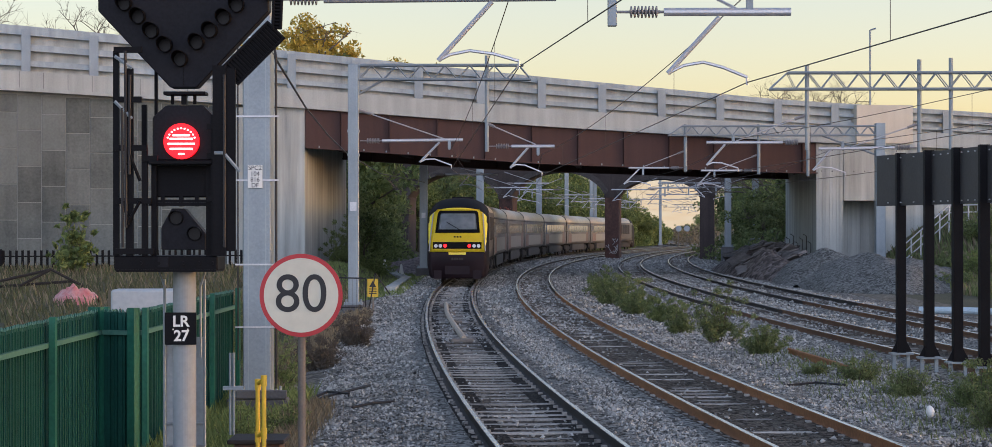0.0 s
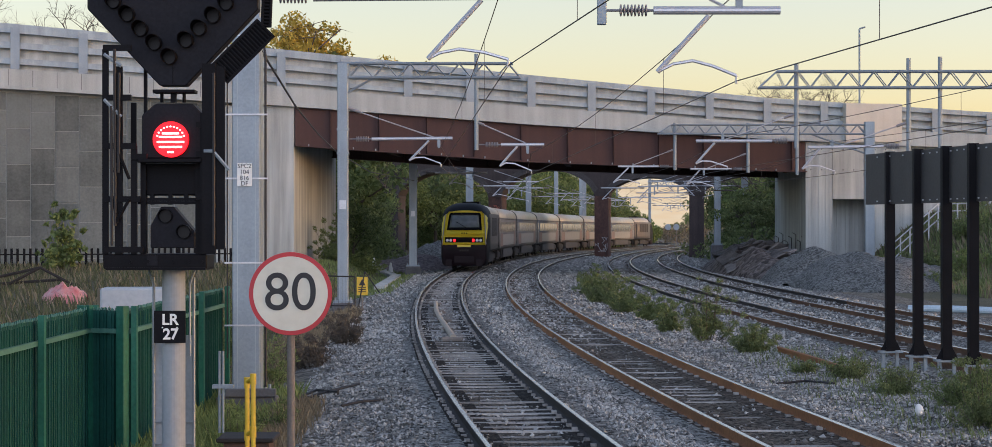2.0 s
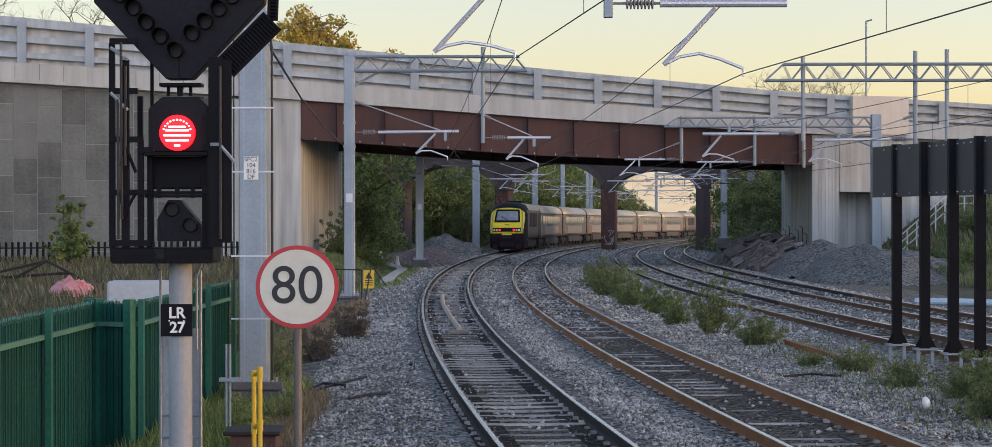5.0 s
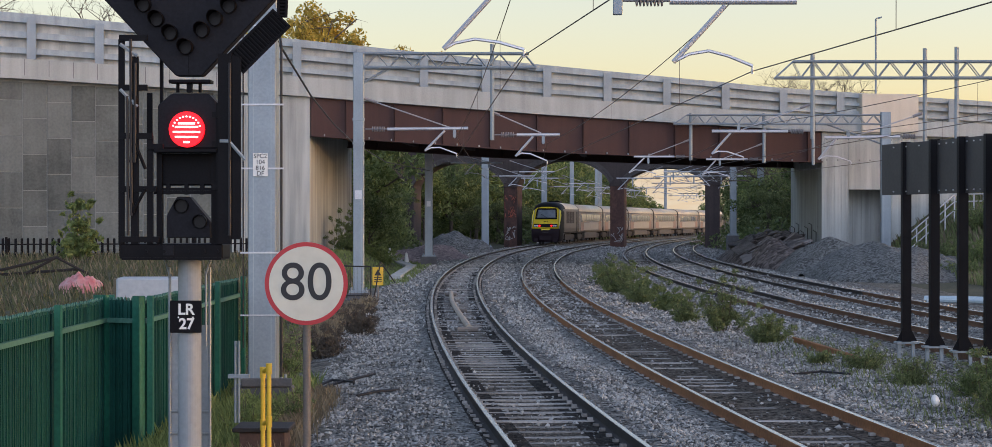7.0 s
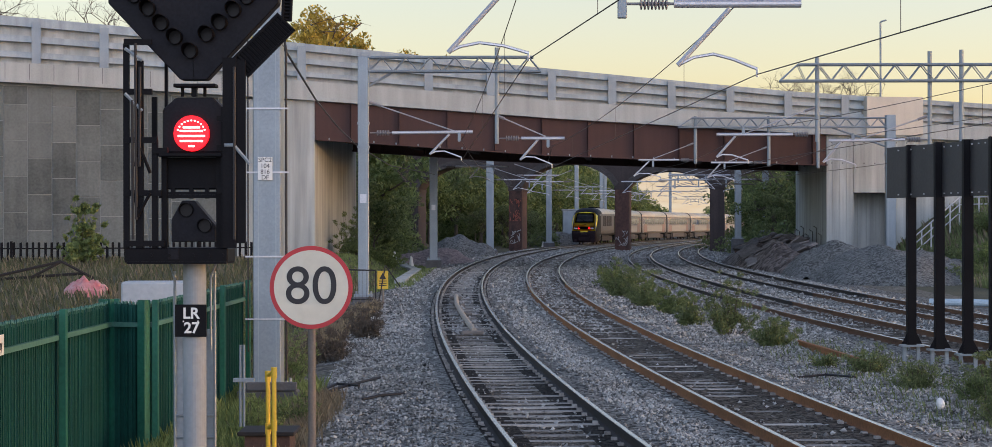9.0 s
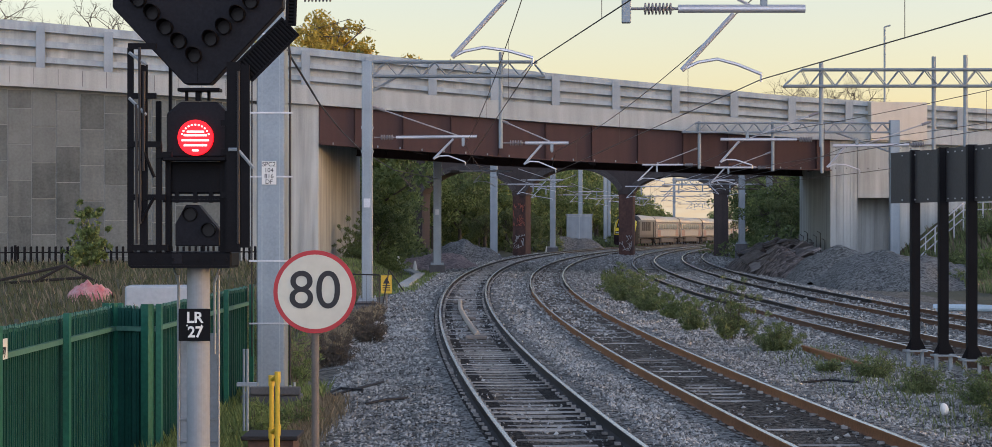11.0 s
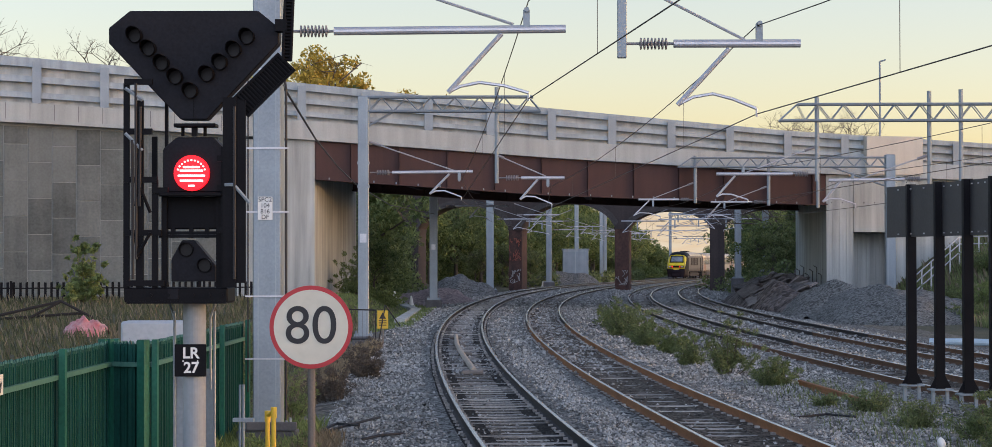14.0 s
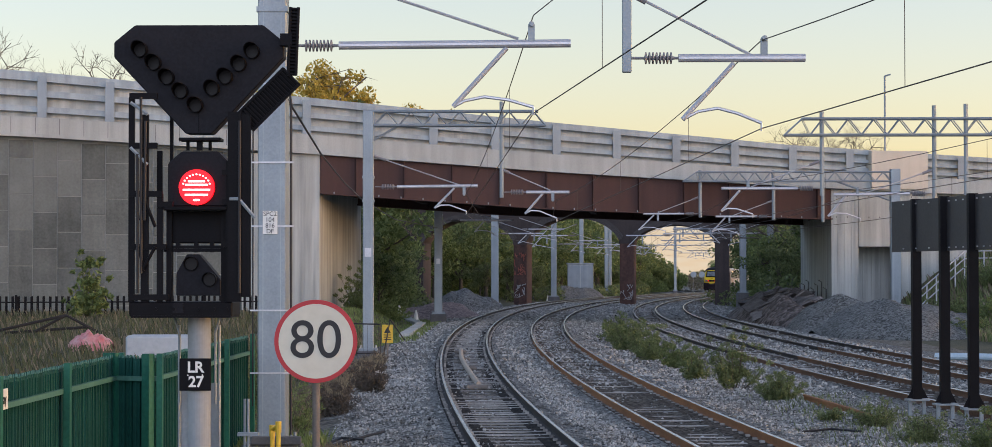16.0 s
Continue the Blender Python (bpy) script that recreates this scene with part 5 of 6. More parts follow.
# black-backed route boards on posts between the tracks
BOARDS = thing("route_boards", "row of large black sign backs on black steel posts", "sign boards")
posts = [(7.80, 41.0), (8.05, 39.6), (8.27, 38.2), (8.45, 36.9), (8.68, 35.6)]
for i, (x, y) in enumerate(posts):
    z1 = 4.02
    bm = boxed(x - 0.085, x + 0.085, y - 0.02, y, 0.22, z1)
    box(bm, x - 0.085, x - 0.065, y, y + 0.16, 0.22, z1)
    box(bm, x + 0.065, x + 0.085, y - 0.0, y + 0.16, 0.22, z1)
    for s in (-1, 1):
        bm.faces.new([bm.verts.new(c) for c in ((x + s * 0.085, y, 0.24), (x + s * 0.2, y, 0.24), (x + s * 0.085, y, 0.46))])
    po = part("post", bm, M_BLACK, BOARDS)
    part("base_plate", boxed(x - 0.21, x + 0.21, y - 0.14, y + 0.22, 0.195, 0.225), M_GALV, po)
    for dx in (-0.14, 0.12):
        part("stilt", boxed(x + dx - 0.03, x + dx + 0.03, y - 0.04, y + 0.04, -0.35, 0.19), M_GALV, po)
    part("footing", boxed(x - 0.18, x + 0.18, y - 0.2, y + 0.2, -0.8, -0.16), M_DARKCON, po)
for i in range(len(posts)):
    (xa, ya) = posts[i]
    (xb, yb) = posts[i + 1] if i + 1 < len(posts) else (8.95, 34.2)
    if i == 0:
        xa, ya = 7.52, 41.9
    m = Matrix.Translation((xa, ya + 0.2, 0)) @ Matrix.Rotation(math.atan2(yb - ya, xb - xa), 4, "Z")
    length = math.hypot(xb - xa, yb - ya)
    bd = part("panel", boxed(0.01, length - 0.01, 0.0, 0.04, 3.02, 4.0, m=m), surface("board_back", (0.027, 0.027, 0.030), (0.057, 0.056, 0.061), 1.5, 20, 0.5, 0.2, 0.03), BOARDS, "dark grey aluminium panel back")
    for u in (0.25, 0.5, 0.75):
        for z in (3.08, 3.93):
            part("bolt", boxed(u * length - 0.015, u * length + 0.015, -0.02, 0.0, z - 0.012, z + 0.012, m=m), M_TUBE, bd)

# electronic beacon cable lying in the first track
M_HOSE = surface("dusty_tan_hose", (0.28, 0.24, 0.19), (0.50, 0.435, 0.345), 2, 20, 0.85, 0, 0.2)
PIPE = thing("beacon_cable", "grey flexible pipe lying between the rails", "pipe")
x0 = lambda y: across(LINE_1, y)
part("pipe", rods([(x0(y) + d, y, level(y) - 0.07) for y, d in ((73, -0.16), (66, -0.14), (60, -0.06), (54, 0.02), (50.5, 0.05))], 0.07, 8), M_HOSE, PIPE)
for y, d, a, b in ((72.5, -0.16, 0.22, 0.20), (66, -0.1, 0.02, 0.22), (60, 0.0, 0.02, 0.24), (55, 0.05, 0.20, 0.02), (50.3, 0.05, 0.30, 0.22)):
    part("clamp", boxed(x0(y) + d - a, x0(y) + d + b, y - 0.12, y + 0.12, level(y) - 0.17, level(y) - 0.06, 0.03), M_WOODPOST, PIPE)

# scraps on the ballast
for pts in ([(-3.0, 35.2), (-2.75, 36.2), (-2.5, 35.7), (-2.05, 36.6)], [(-2.9, 34.6), (-2.5, 35.3), (-2.3, 35.0)], [(-2.1, 32.6), (-1.8, 32.9), (-1.5, 33.3)], [(1.45, 36.8), (1.8, 37.3), (2.3, 37.0)], [(5.05, 36.8), (5.6, 37.2), (6.0, 36.6)]):
    c = thing("loose_cable", "black loose cable lying on ballast", "cable", group="loose cables")
    part("cable", rods([(x, y, ground_z(x, y) + 0.05 + 0.03 * (i % 2)) for i, (x, y) in enumerate(pts)], 0.022, 6), M_CABLE, c)
RRAIL = thing("scrap_rail", "short rusty length of rail lying on ballast", "scrap rail")
mesh_part("rail", *sweep([(6.35, 46.0, 0.04), (6.55, 43.0, 0.03), (6.85, 39.5, -0.02)], RAIL), M_RAILRUST, RRAIL)
bm = bmesh.new()
bmesh.ops.create_icosphere(bm, subdivisions=2, radius=0.075)
for v in bm.verts:
    v.co = Vector((v.co.x * 0.8, v.co.y, v.co.z * 1.2)) * (1 + 0.35 * noise.noise(v.co * 9))
bag = part("plastic_bag", bm, M_WHITE)
bag.matrix_basis = pose(6.22, 30.6, ground_z(6.22, 30.6) + 0.12)
tagged(bag, "crumpled white plastic scrap among weeds", "litter")


def lump(name, label, cat, x, y, sx, sy, sz, mat, seed, rough=0.25, z0=None, kind=""):
    bm = bmesh.new()
    bmesh.ops.create_grid(bm, x_segments=56, y_segments=56, size=1.0)
    zb = ground_z(x, y) if z0 is None else z0
    for v in bm.verts:
        r = math.hypot(v.co.x, v.co.y) + 0.22 * noise.noise((v.co.x * 1.6 + seed, v.co.y * 1.6, seed))
        h = max(0.0, 1 - r * r) if r < 1 else 0.0
        v.co.z = sz * h * (1 + rough * noise.noise((v.co.x * 3, v.co.y * 3, seed))) + 0.05 * noise.noise((v.co.x * 14, v.co.y * 14, seed)) * min(h * 5, 1) - 0.35 * (h <= 0)
        v.co.x *= sx
        v.co.y *= sy
        v.co.z += ground_z(x + v.co.x, y + v.co.y) - zb if z0 is None else 0.0
    ob = part(name, bm, mat, smooth=True)
    ob.matrix_basis = pose(x, y, zb)
    return tagged(ob, label, cat, kind=kind)


M_HEAP = surface("heap_gravel", (0.055, 0.056, 0.05), (0.25, 0.255, 0.235), 0.6, 12, 0.95, 0, 1.0, cells=13, dist=0.07)
M_HEAPRED = surface("reddish_gravel", (0.13, 0.10, 0.095), (0.33, 0.26, 0.245), 0.6, 12, 0.95, 0, 1.0, cells=9, dist=0.08)
M_SPOIL = surface("brown_spoil", (0.06, 0.049, 0.043), (0.225, 0.19, 0.172), 0.8, 7, 0.95, 0, 1.0, cells=4, dist=0.15)
lump("gravel_heap", "pile of grey ballast beside the mast", "gravel heap", -3.35, 166, 2.9, 6.0, 1.6, M_HEAP, 3)
lump("gravel_heap", "low pile of reddish ballast beside the track", "gravel heap", -4.3, 139, 2.7, 9.0, 0.95, M_HEAPRED, 5)
lump("gravel_heap", "long pile of grey ballast beside the outer track", "gravel heap", 17.2, 95, 3.6, 9.0, 1.45, M_HEAP, 7)
lump("gravel_heap", "pile of grey ballast in front of the abutment", "gravel heap", 16.6, 104, 3.4, 5.0, 1.55, M_HEAP, 9)
lump("spoil_heap", "heap of dark brown spoil and broken slabs", "spoil heap", 15.7, 122, 3.2, 14.0, 1.6, M_SPOIL, 11, 0.5)
lump("spoil_heap", "heap of dark brown spoil beyond the bridge", "spoil heap", 19.9, 140, 4.0, 16.0, 1.7, M_SPOIL, 13, 0.5)
lump("gravel_heap", "distant grey ballast pile by a cabinet", "gravel heap", 7.0, 246, 4.5, 6.0, 1.6, M_HEAP, 15)

M_SLAB = surface("broken_slab", (0.07, 0.065, 0.062), (0.25, 0.235, 0.225), 1.5, 12, 0.95, 0, 0.6, per_piece=0.3, dist=0.03)
rnd = random.Random(19)
for i in range(46):
    x, y = rnd.uniform(13.6, 17.2), rnd.uniform(112, 130)
    u = 1 - ((x - 15.7) / 3.2) ** 2 - ((y - 122) / 14.0) ** 2
    if u < 0.12:
        continue
    w, d, h = rnd.uniform(0.25, 0.75), rnd.uniform(0.3, 0.9), rnd.uniform(0.06, 0.16)
    bm = boxed(-w, w, -d, d, -h / 2, h / 2, 0.02)
    for v in bm.verts:
        v.co += Vector((rnd.uniform(-0.12, 0.12), rnd.uniform(-0.12, 0.12), rnd.uniform(-0.03, 0.03)))
    slab = part("rubble_piece", bm, M_SLAB)
    slab.matrix_basis = pose(x, y, ground_z(x, y) + 1.5 * u + 0.08, rnd.uniform(-14, 14), -24 + rnd.uniform(-14, 14), rnd.uniform(-25, 25))
    tagged(slab, "broken dark piece of rubble on the spoil heap", "rubble", "rubble on the heap")
for i in range(11):
    x = 15.95 + 0.22 * i
    q = thing("starter_bar", "rusty steel starter bar beside the abutment", "steel bar", (x, 117.2 - 0.10 * i, ground_z(x, 117.0)), group="starter bars")
    part("bar", rods([(0, 0, 0.2), (0.02, 0, 1.85 + 0.2 * (i % 3)), (-0.16, 0, 1.95 + 0.2 * (i % 3))], 0.022, 5), M_RAILDULL, q)

# grassy field clutter behind the green fence
WB = thing("storage_box", "white plastic box lying in rough grass", "storage box", (-8.3, 53.0, 0.0), 3)
part("box", boxed(-0.95, 1.0, -0.6, 0.6, 0.2, 1.12, 0.05), surface("dull_white_plastic", (0.32, 0.36, 0.39), (0.45, 0.49, 0.51), 1.5, 10, 0.5, 0, 0.03), WB)
part("side_panel", boxed(-1.02, -0.955, -0.5, 0.5, 0.4, 1.1), M_STRAW, WB)
TARP = lump("tarpaulin", "crumpled pink and white tarpaulin on grass", "tarpaulin", -12.2, 63.5, 0.66, 0.5, 0.33, surface("pink_tarp", (0.48, 0.06, 0.07), (0.56, 0.40, 0.38), 1.3, 6, 0.5, 0, 0.3, dist=0.05), 21, 0.8, z0=0.55)
JUNK = thing("scrap_metal", "rusted metal bars lying in long grass", "scrap", (-15.5, 72, 0.5))
for a, b in (((-1.6, 0, 0.2), (0.8, 0.2, 0.75)), ((0.8, 0.2, 0.75), (1.9, 0, 0.2)), ((-1.3, 0.4, 0.15), (1.5, 0.3, 0.35)), ((-0.2, 0, 0.2), (0.8, 0.2, 0.75))):
    part("bar", rods([a, b], 0.05, 6), M_RAILDULL, JUNK)

# concrete troughing and cones left of the line, hand rails by the bridge stairs
TR = thing("cable_trough", "pale concrete cable trough lids beside the track", "cable trough", kind="structure")
for (xa, ya), (xb, yb), k in (((-6.5, 131.0), (-4.75, 119.0), 14), ((-4.6, 118.2), (-4.3, 92.0), 30)):
    for i in range(k):
        x, y = xa + (xb - xa) * (i + 0.5) / k, ya + (yb - ya) * (i + 0.5) / k
        part("lid", boxed(-0.24, 0.24, -0.43, 0.43, -0.15, 0.07, 0.01, m=pose(x, y, ground_z(x, y) + 0.13 + random.uniform(-0.01, 0.012), 0, 0, math.degrees(math.atan2(xa - xb, yb - ya)) + random.uniform(-2, 2))), M_CONCRETE, TR)
for x, y in ((-6.3, 128), (-5.35, 129), (4.6, 236)):
    k = thing("marker_cone", "small white marker cone on grass", "cone", (x, y, ground_z(x, y)), group="marker cones")
    part("cone", rod(bmesh.new(), (0, 0, 0.04), (0, 0, 0.62), 0.16, 12, 0.05), M_WHITE, k)
    part("base", boxed(-0.2, 0.2, -0.2, 0.2, 0, 0.05), M_WHITE, k)
RC = thing("relay_cabinet", "large pale grey steel equipment cabinet", "equipment cabinet", (8.7, 252, 0.2))
part("body", boxed(-1.5, 1.5, -1, 1, 0.3, 3.6, 0.03), M_PALEGALV, RC)
part("roof", boxed(-1.6, 1.6, -1.1, 1.1, 3.6, 3.75, 0.03), M_PALEGALV, RC)
for x in (-0.75, 0.75):
    part("door", boxed(x - 0.7, x + 0.7, -1.03, -1.0, 0.5, 3.4), M_GALV, RC)
ST = thing("stair_railing", "galvanised handrail climbing the grassy bank", "railing")
run = [(19.7, 103.5, 0.6), (22.4, 105.5, 2.6), (24.3, 105.5, 2.65), (28.5, 106.5, 5.0)]
for dz in (0.35, 0.75, 1.1):
    part("rail", rods([(x, y, z + dz) for x, y, z in run], 0.035, 6), M_TUBE, ST)
for a, b, k in ((run[0], run[1], 5), (run[1], run[2], 4), (run[2], run[3], 6)):
    for i in range(k):
        q = Vector(a).lerp(Vector(b), i / k)
        part("post", rods([q + Vector((0, 0, -0.6)), q + Vector((0, 0, 1.1))], 0.04, 6), M_TUBE, ST)
LP = thing("street_lamp", "slim distant street lamp post above the bridge", "street lamp", (22.6, 128.5, 0))
part("post", rods([(0, 0, 5.0), (0, 0, 14.4)], 0.06, 8), M_GALV, LP)
part("arm", rods([(0, 0, 14.4), (0.35, 0, 14.5)], 0.05, 6), M_GALV, LP)
RS = thing("distant_speed_signs", "two small round white signs far down the line", "speed sign", (28.0, 322, 0))
for x in (0.0, 1.25):
    part("disc", rod(bmesh.new(), (x, 0, 2.6), (x, 0.03, 2.6), 0.45, 24), M_GALV, RS)
    part("post", rods([(x, 0.06, 0), (x, 0.06, 2.6)], 0.05, 6), M_WOODPOST, RS)


BP = thing("plastic_pipe", "pale blue plastic pipe lying beside the outer track", "pipe")
part("pipe", rods([(13.3, 67.0, ground_z(13.3, 67) + 0.14), (14.4, 66.5, ground_z(14.4, 66.5) + 0.15), (15.6, 66.0, ground_z(15.6, 66) + 0.12), (17.5, 65.0, ground_z(17.5, 65) + 0.1)], 0.11, 10),
     surface("blue_plastic", (0.30, 0.42, 0.50), (0.50, 0.60, 0.66), 2, 20, 0.5, 0, 0.05), BP)
MK = thing("marker_post", "white marker post with a yellow band", "marker post", (14.75, 64.5, ground_z(14.75, 64.5)))
part("post", boxed(-0.04, 0.04, -0.03, 0.03, -0.2, 1.15), M_WHITE, MK)
part("band", boxed(-0.07, 0.07, -0.045, -0.032, 0.35, 0.75), M_YELLOW, MK)

# ---- graffiti on the piers, worn paint in strokes ----
M_SCRAWL = surface("faded_white_paint", (0.20, 0.19, 0.18), (0.50, 0.49, 0.47), 4, 20, 0.8, 0, 0.0)
M_SCRAWLRED = surface("faded_red_paint", (0.22, 0.05, 0.03), (0.42, 0.13, 0.08), 4, 20, 0.8, 0, 0.0)


def scrawl(i, z0, z1, n, mat, seed):
    rnd = random.Random(seed)
    part("scrawl", rod(bmesh.new(), (PIERS[i] - 0.3, -0.012, z0), (PIERS[i] + 0.3, -0.012, z0 + 0.2), 0.028, 4), mat, VIA, "faded painted scrawl")
    for k in range(n):
        x, z = PIERS[i] + rnd.uniform(-0.5, 0.45), rnd.uniform(z0, z1)
        pts = [(x, -0.012, z)]
        for j in range(4):
            x, z = min(max(x + rnd.uniform(-0.35, 0.35), PIERS[i] - 0.62), PIERS[i] + 0.62), min(max(z + rnd.uniform(-0.4, 0.4), z0), z1)
            pts.append((x, -0.012, z))
        part("scrawl", rods(pts, 0.03, 4), mat, VIA)


scrawl(1, 0.5, 1.9, 9, M_SCRAWL, 1)
scrawl(1, 2.6, 4.6, 12, M_SCRAWLRED, 2)
scrawl(2, 0.4, 1.7, 8, M_SCRAWL, 3)


# ---- plants ----
def leaf_cloud(rnd, centres, count, size, flat=0.5):
    """Leaf quads round the surfaces of clumps (x, y, z, radius); verts and faces."""
    w = np.array([c[3] ** 2 for c in centres])
    idx = rnd.choice(len(centres), count, p=w / w.sum())
    c = np.array(centres)[idx]
    d = rnd.normal(size=(count, 3))
    d /= np.linalg.norm(d, axis=1)[:, None]
    r = c[:, 3] * (0.45 + 0.6 * rnd.random(count) ** 0.5)
    p = c[:, :3] + d * r[:, None] * np.array((1, 1, 0.8))
    u = rnd.normal(size=(count, 3))
    u /= np.linalg.norm(u, axis=1)[:, None]
    v = np.cross(u, d + 0.4 * rnd.normal(size=(count, 3)))
    v /= np.linalg.norm(v, axis=1)[:, None] + 1e-9
    s = size * (0.6 + 0.8 * rnd.random(count))[:, None]
    a, b = u * s, v * s * flat
    vs = np.stack([p - a, p - b * 0.9, p + a, p + b * 0.9], 1).reshape(-1, 3)
    fs = np.arange(count * 4).reshape(-1, 4)
    return vs.tolist(), fs.tolist()


def limbs(bm, rnd, base, tip, r, depth, tips):
    rod(bm, base, tip, r, 6 if depth > 1 else 4, r * 0.6)
    tips.append(tip)
    if depth == 0:
        return
    d = tip - base
    for k in range(3):
        q = base.lerp(tip, rnd.uniform(0.55, 1.0))
        turn = Vector((rnd.normal(), rnd.normal(), rnd.normal() * 0.5 + 0.25)).normalized()
        limbs(bm, rnd, q, q + (d.normalized() * 0.55 + turn * 0.75).normalized() * d.length * rnd.uniform(0.5, 0.75), r * 0.55, depth - 1, tips)


def tree(label, height, spread, leaves, size, mat, seed, depth=3, low=0.2, clumps=34):
    rnd = np.random.default_rng(seed)
    t = thing("tree", label, "tree", group="trees by the railway")
    bm, tips = bmesh.new(), []
    part("trunk", rod(bmesh.new(), (0, 0, -0.6), (0.1, 0, height * 0.42), height * 0.022, 8, height * 0.014), M_TWIG, t)
    for k in range(5):
        z = height * rnd.uniform(low, 0.42)
        a = rnd.uniform(0, 6.28)
        tip = Vector((math.cos(a) * spread * 0.5, math.sin(a) * spread * 0.5, z + height * rnd.uniform(0.15, 0.38)))
        limbs(bm, rnd, Vector((0, 0, z)), tip, height * 0.010, depth, tips)
    limbs(bm, rnd, Vector((0.1, 0, height * 0.4)), Vector((0, 0.1, height * 0.72)), height * 0.012, depth, tips)
    if leaves:
        for v in bm.verts:
            v.co.z = min(v.co.z, height * (0.86 + 0.02 * math.sin(9 * v.co.x)))
            r = math.hypot(v.co.x, v.co.y)
            if r > spread * 0.46:
                v.co.x, v.co.y = v.co.x * spread * 0.46 / r, v.co.y * spread * 0.46 / r
    part("crown_wood", bm, M_TWIG, t)
    if leaves:
        cl = []
        for k in range(clumps):
            q = tips[int(rnd.integers(len(tips)))] + Vector(rnd.normal(size=3).tolist()) * spread * 0.14
            if k % 3:
                d = Vector(rnd.normal(size=3).tolist()).normalized() * rnd.uniform(0.35, 1.0)
                q = Vector((d.x * spread * 0.52, d.y * spread * 0.52, height * (0.60 + 0.34 * d.z)))
            if q.z > height:
                q.z = height * rnd.uniform(0.6, 0.95)
            cl.append((q.x, q.y, max(q.z, height * 0.12), spread * rnd.uniform(0.09, 0.20)))
        mesh_part("crown", *leaf_cloud(rnd, cl, leaves, size), mat, t)
    return t


def put(ob, x, y, s, turn, z=None):
    return copy_thing(ob, Matrix.LocRotScale((x, y, ground_z(x, y) if z is None else z), Euler((0, 0, turn)), (s, s, s)))


T_A = tree("broad green leafy tree by the railway", 10, 6.5, 6400, 0.2, M_LEAF, 1, 2, clumps=60)
T_B = tree("dark green ivy-clad tree by the railway", 10, 6.0, 6400, 0.195, M_LEAFDARK, 2, 2, clumps=60)
T_C = tree("pale green leafy tree by the railway", 10, 5.5, 6000, 0.17, M_WEED, 3, 2, low=0.05, clumps=46)
T_G = tree("golden-leaved tree behind the road bridge", 16, 5.4, 15000, 0.15, M_LEAFGOLD, 4, clumps=110)
T_W = tree("bare leafless tree behind the bridge", 17, 10.0, 0, 0.1, M_TWIG, 5, depth=5)
T_A.matrix_basis = pose(-8.7, 134, ground_z(-8.7, 134))
T_B.matrix_basis = pose(-11.5, 141, ground_z(-11.5, 141))
T_C.matrix_basis = pose(-11.0, 152, ground_z(-11.0, 152))
T_G.matrix_basis = Matrix.LocRotScale((-11.7, 151, 1.0), None, (1.13, 1.13, 1.13))
put(T_C, -12.7, 153, 1.33, 0.7, 3.0)
T_W.matrix_basis = pose(-33.5, 143, 0.5)
put(T_W, -27.5, 150, 0.98, 2.0, 0.3)
put(T_W, -38.0, 150, 1.05, 4.0, 0.3)
put(T_W, -36.0, 147, 0.92, 1.0, 0.3)
put(T_W, -29.8, 148, 0.86, 3.2, 0.3)
put(T_W, 23.2, 162, 0.70, 1.0, 0.8)
put(T_W, 25.4, 164, 0.70, 3.0, 0.8)
put(T_W, 24.4, 168, 0.72, 5.0, 0.6)
for i, (x, y, s, k) in enumerate((
        (-9.4, 140, 0.7, 1), (-12.5, 158, 0.9, 0), (-10.6, 166, 0.75, 1), (-14.5, 168, 1.0, 1), (-12.0, 178, 0.8, 0), (-9.2, 184, 0.5, 2), (-13.5, 186, 0.9, 1), (-7.6, 129, 0.4, 1), (-8.4, 146, 0.4, 2), (-9.4, 126.5, 0.6, 1),
        (-14, 222, 1.0, 0), (-10.5, 230, 1.0, 1), (-7.5, 226, 0.9, 0), (-4.8, 234, 1.05, 1), (-2.2, 240, 1.0, 0), (0.2, 246, 1.05, 1), (2.4, 252, 1.0, 0), (-6, 250, 1.2, 1), (-1, 262, 1.2, 0), (3.5, 268, 1.1, 1),
        (0.8, 224, 0.5, 2), (-2.6, 221, 0.45, 2), (3.2, 236, 0.45, 2), (6.4, 276, 1.1, 0), (7.0, 290, 1.0, 1), (9.6, 300, 1.0, 0), (11.8, 318, 1.05, 1), (14.2, 330, 1.0, 0), (16.5, 344, 1.0, 1),
        (18.6, 352, 0.95, 0), (20.5, 360, 0.85, 1), (22.5, 368, 0.78, 0), (24.6, 374, 0.62, 1), (17.0, 318, 0.5, 2), (20.0, 335, 0.45, 2), (27.0, 384, 0.6, 0),
        (13.0, 340, 1.1, 0), (9.0, 330, 1.15, 1), (5.0, 320, 1.2, 0),
        (20.2, 160, 0.6, 1), (22.2, 152, 0.65, 1), (24.5, 163, 0.45, 0), (21.6, 174, 0.5, 1), (26.0, 150, 0.45, 1), (23.2, 143, 0.45, 0), (19.6, 148, 0.45, 2), (27.5, 176, 0.5, 0), (20.8, 139, 0.5, 1), (22.6, 183, 0.45, 1), (25.0, 192, 0.5, 0), (24.0, 204, 0.5, 1),
        (4.0, 300, 1.3, 0), (8.0, 313, 1.3, 1), (11.5, 323, 1.35, 0), (14.3, 338, 1.3, 1), (-1.0, 290, 1.25, 1),
        (27.5, 226, 0.9, 1), (26.6, 213, 0.75, 0), (29.0, 240, 1.0, 1), (31.5, 256, 1.0, 0), (29.5, 219, 0.9, 1),
        (36.5, 420, 0.40, 2), (39.0, 430, 0.45, 2), (42, 425, 0.6, 0), (33.5, 410, 0.35, 2), (46, 440, 0.8, 1))):
    put((T_A, T_B, T_C)[k], x, y, s, i * 1.7)


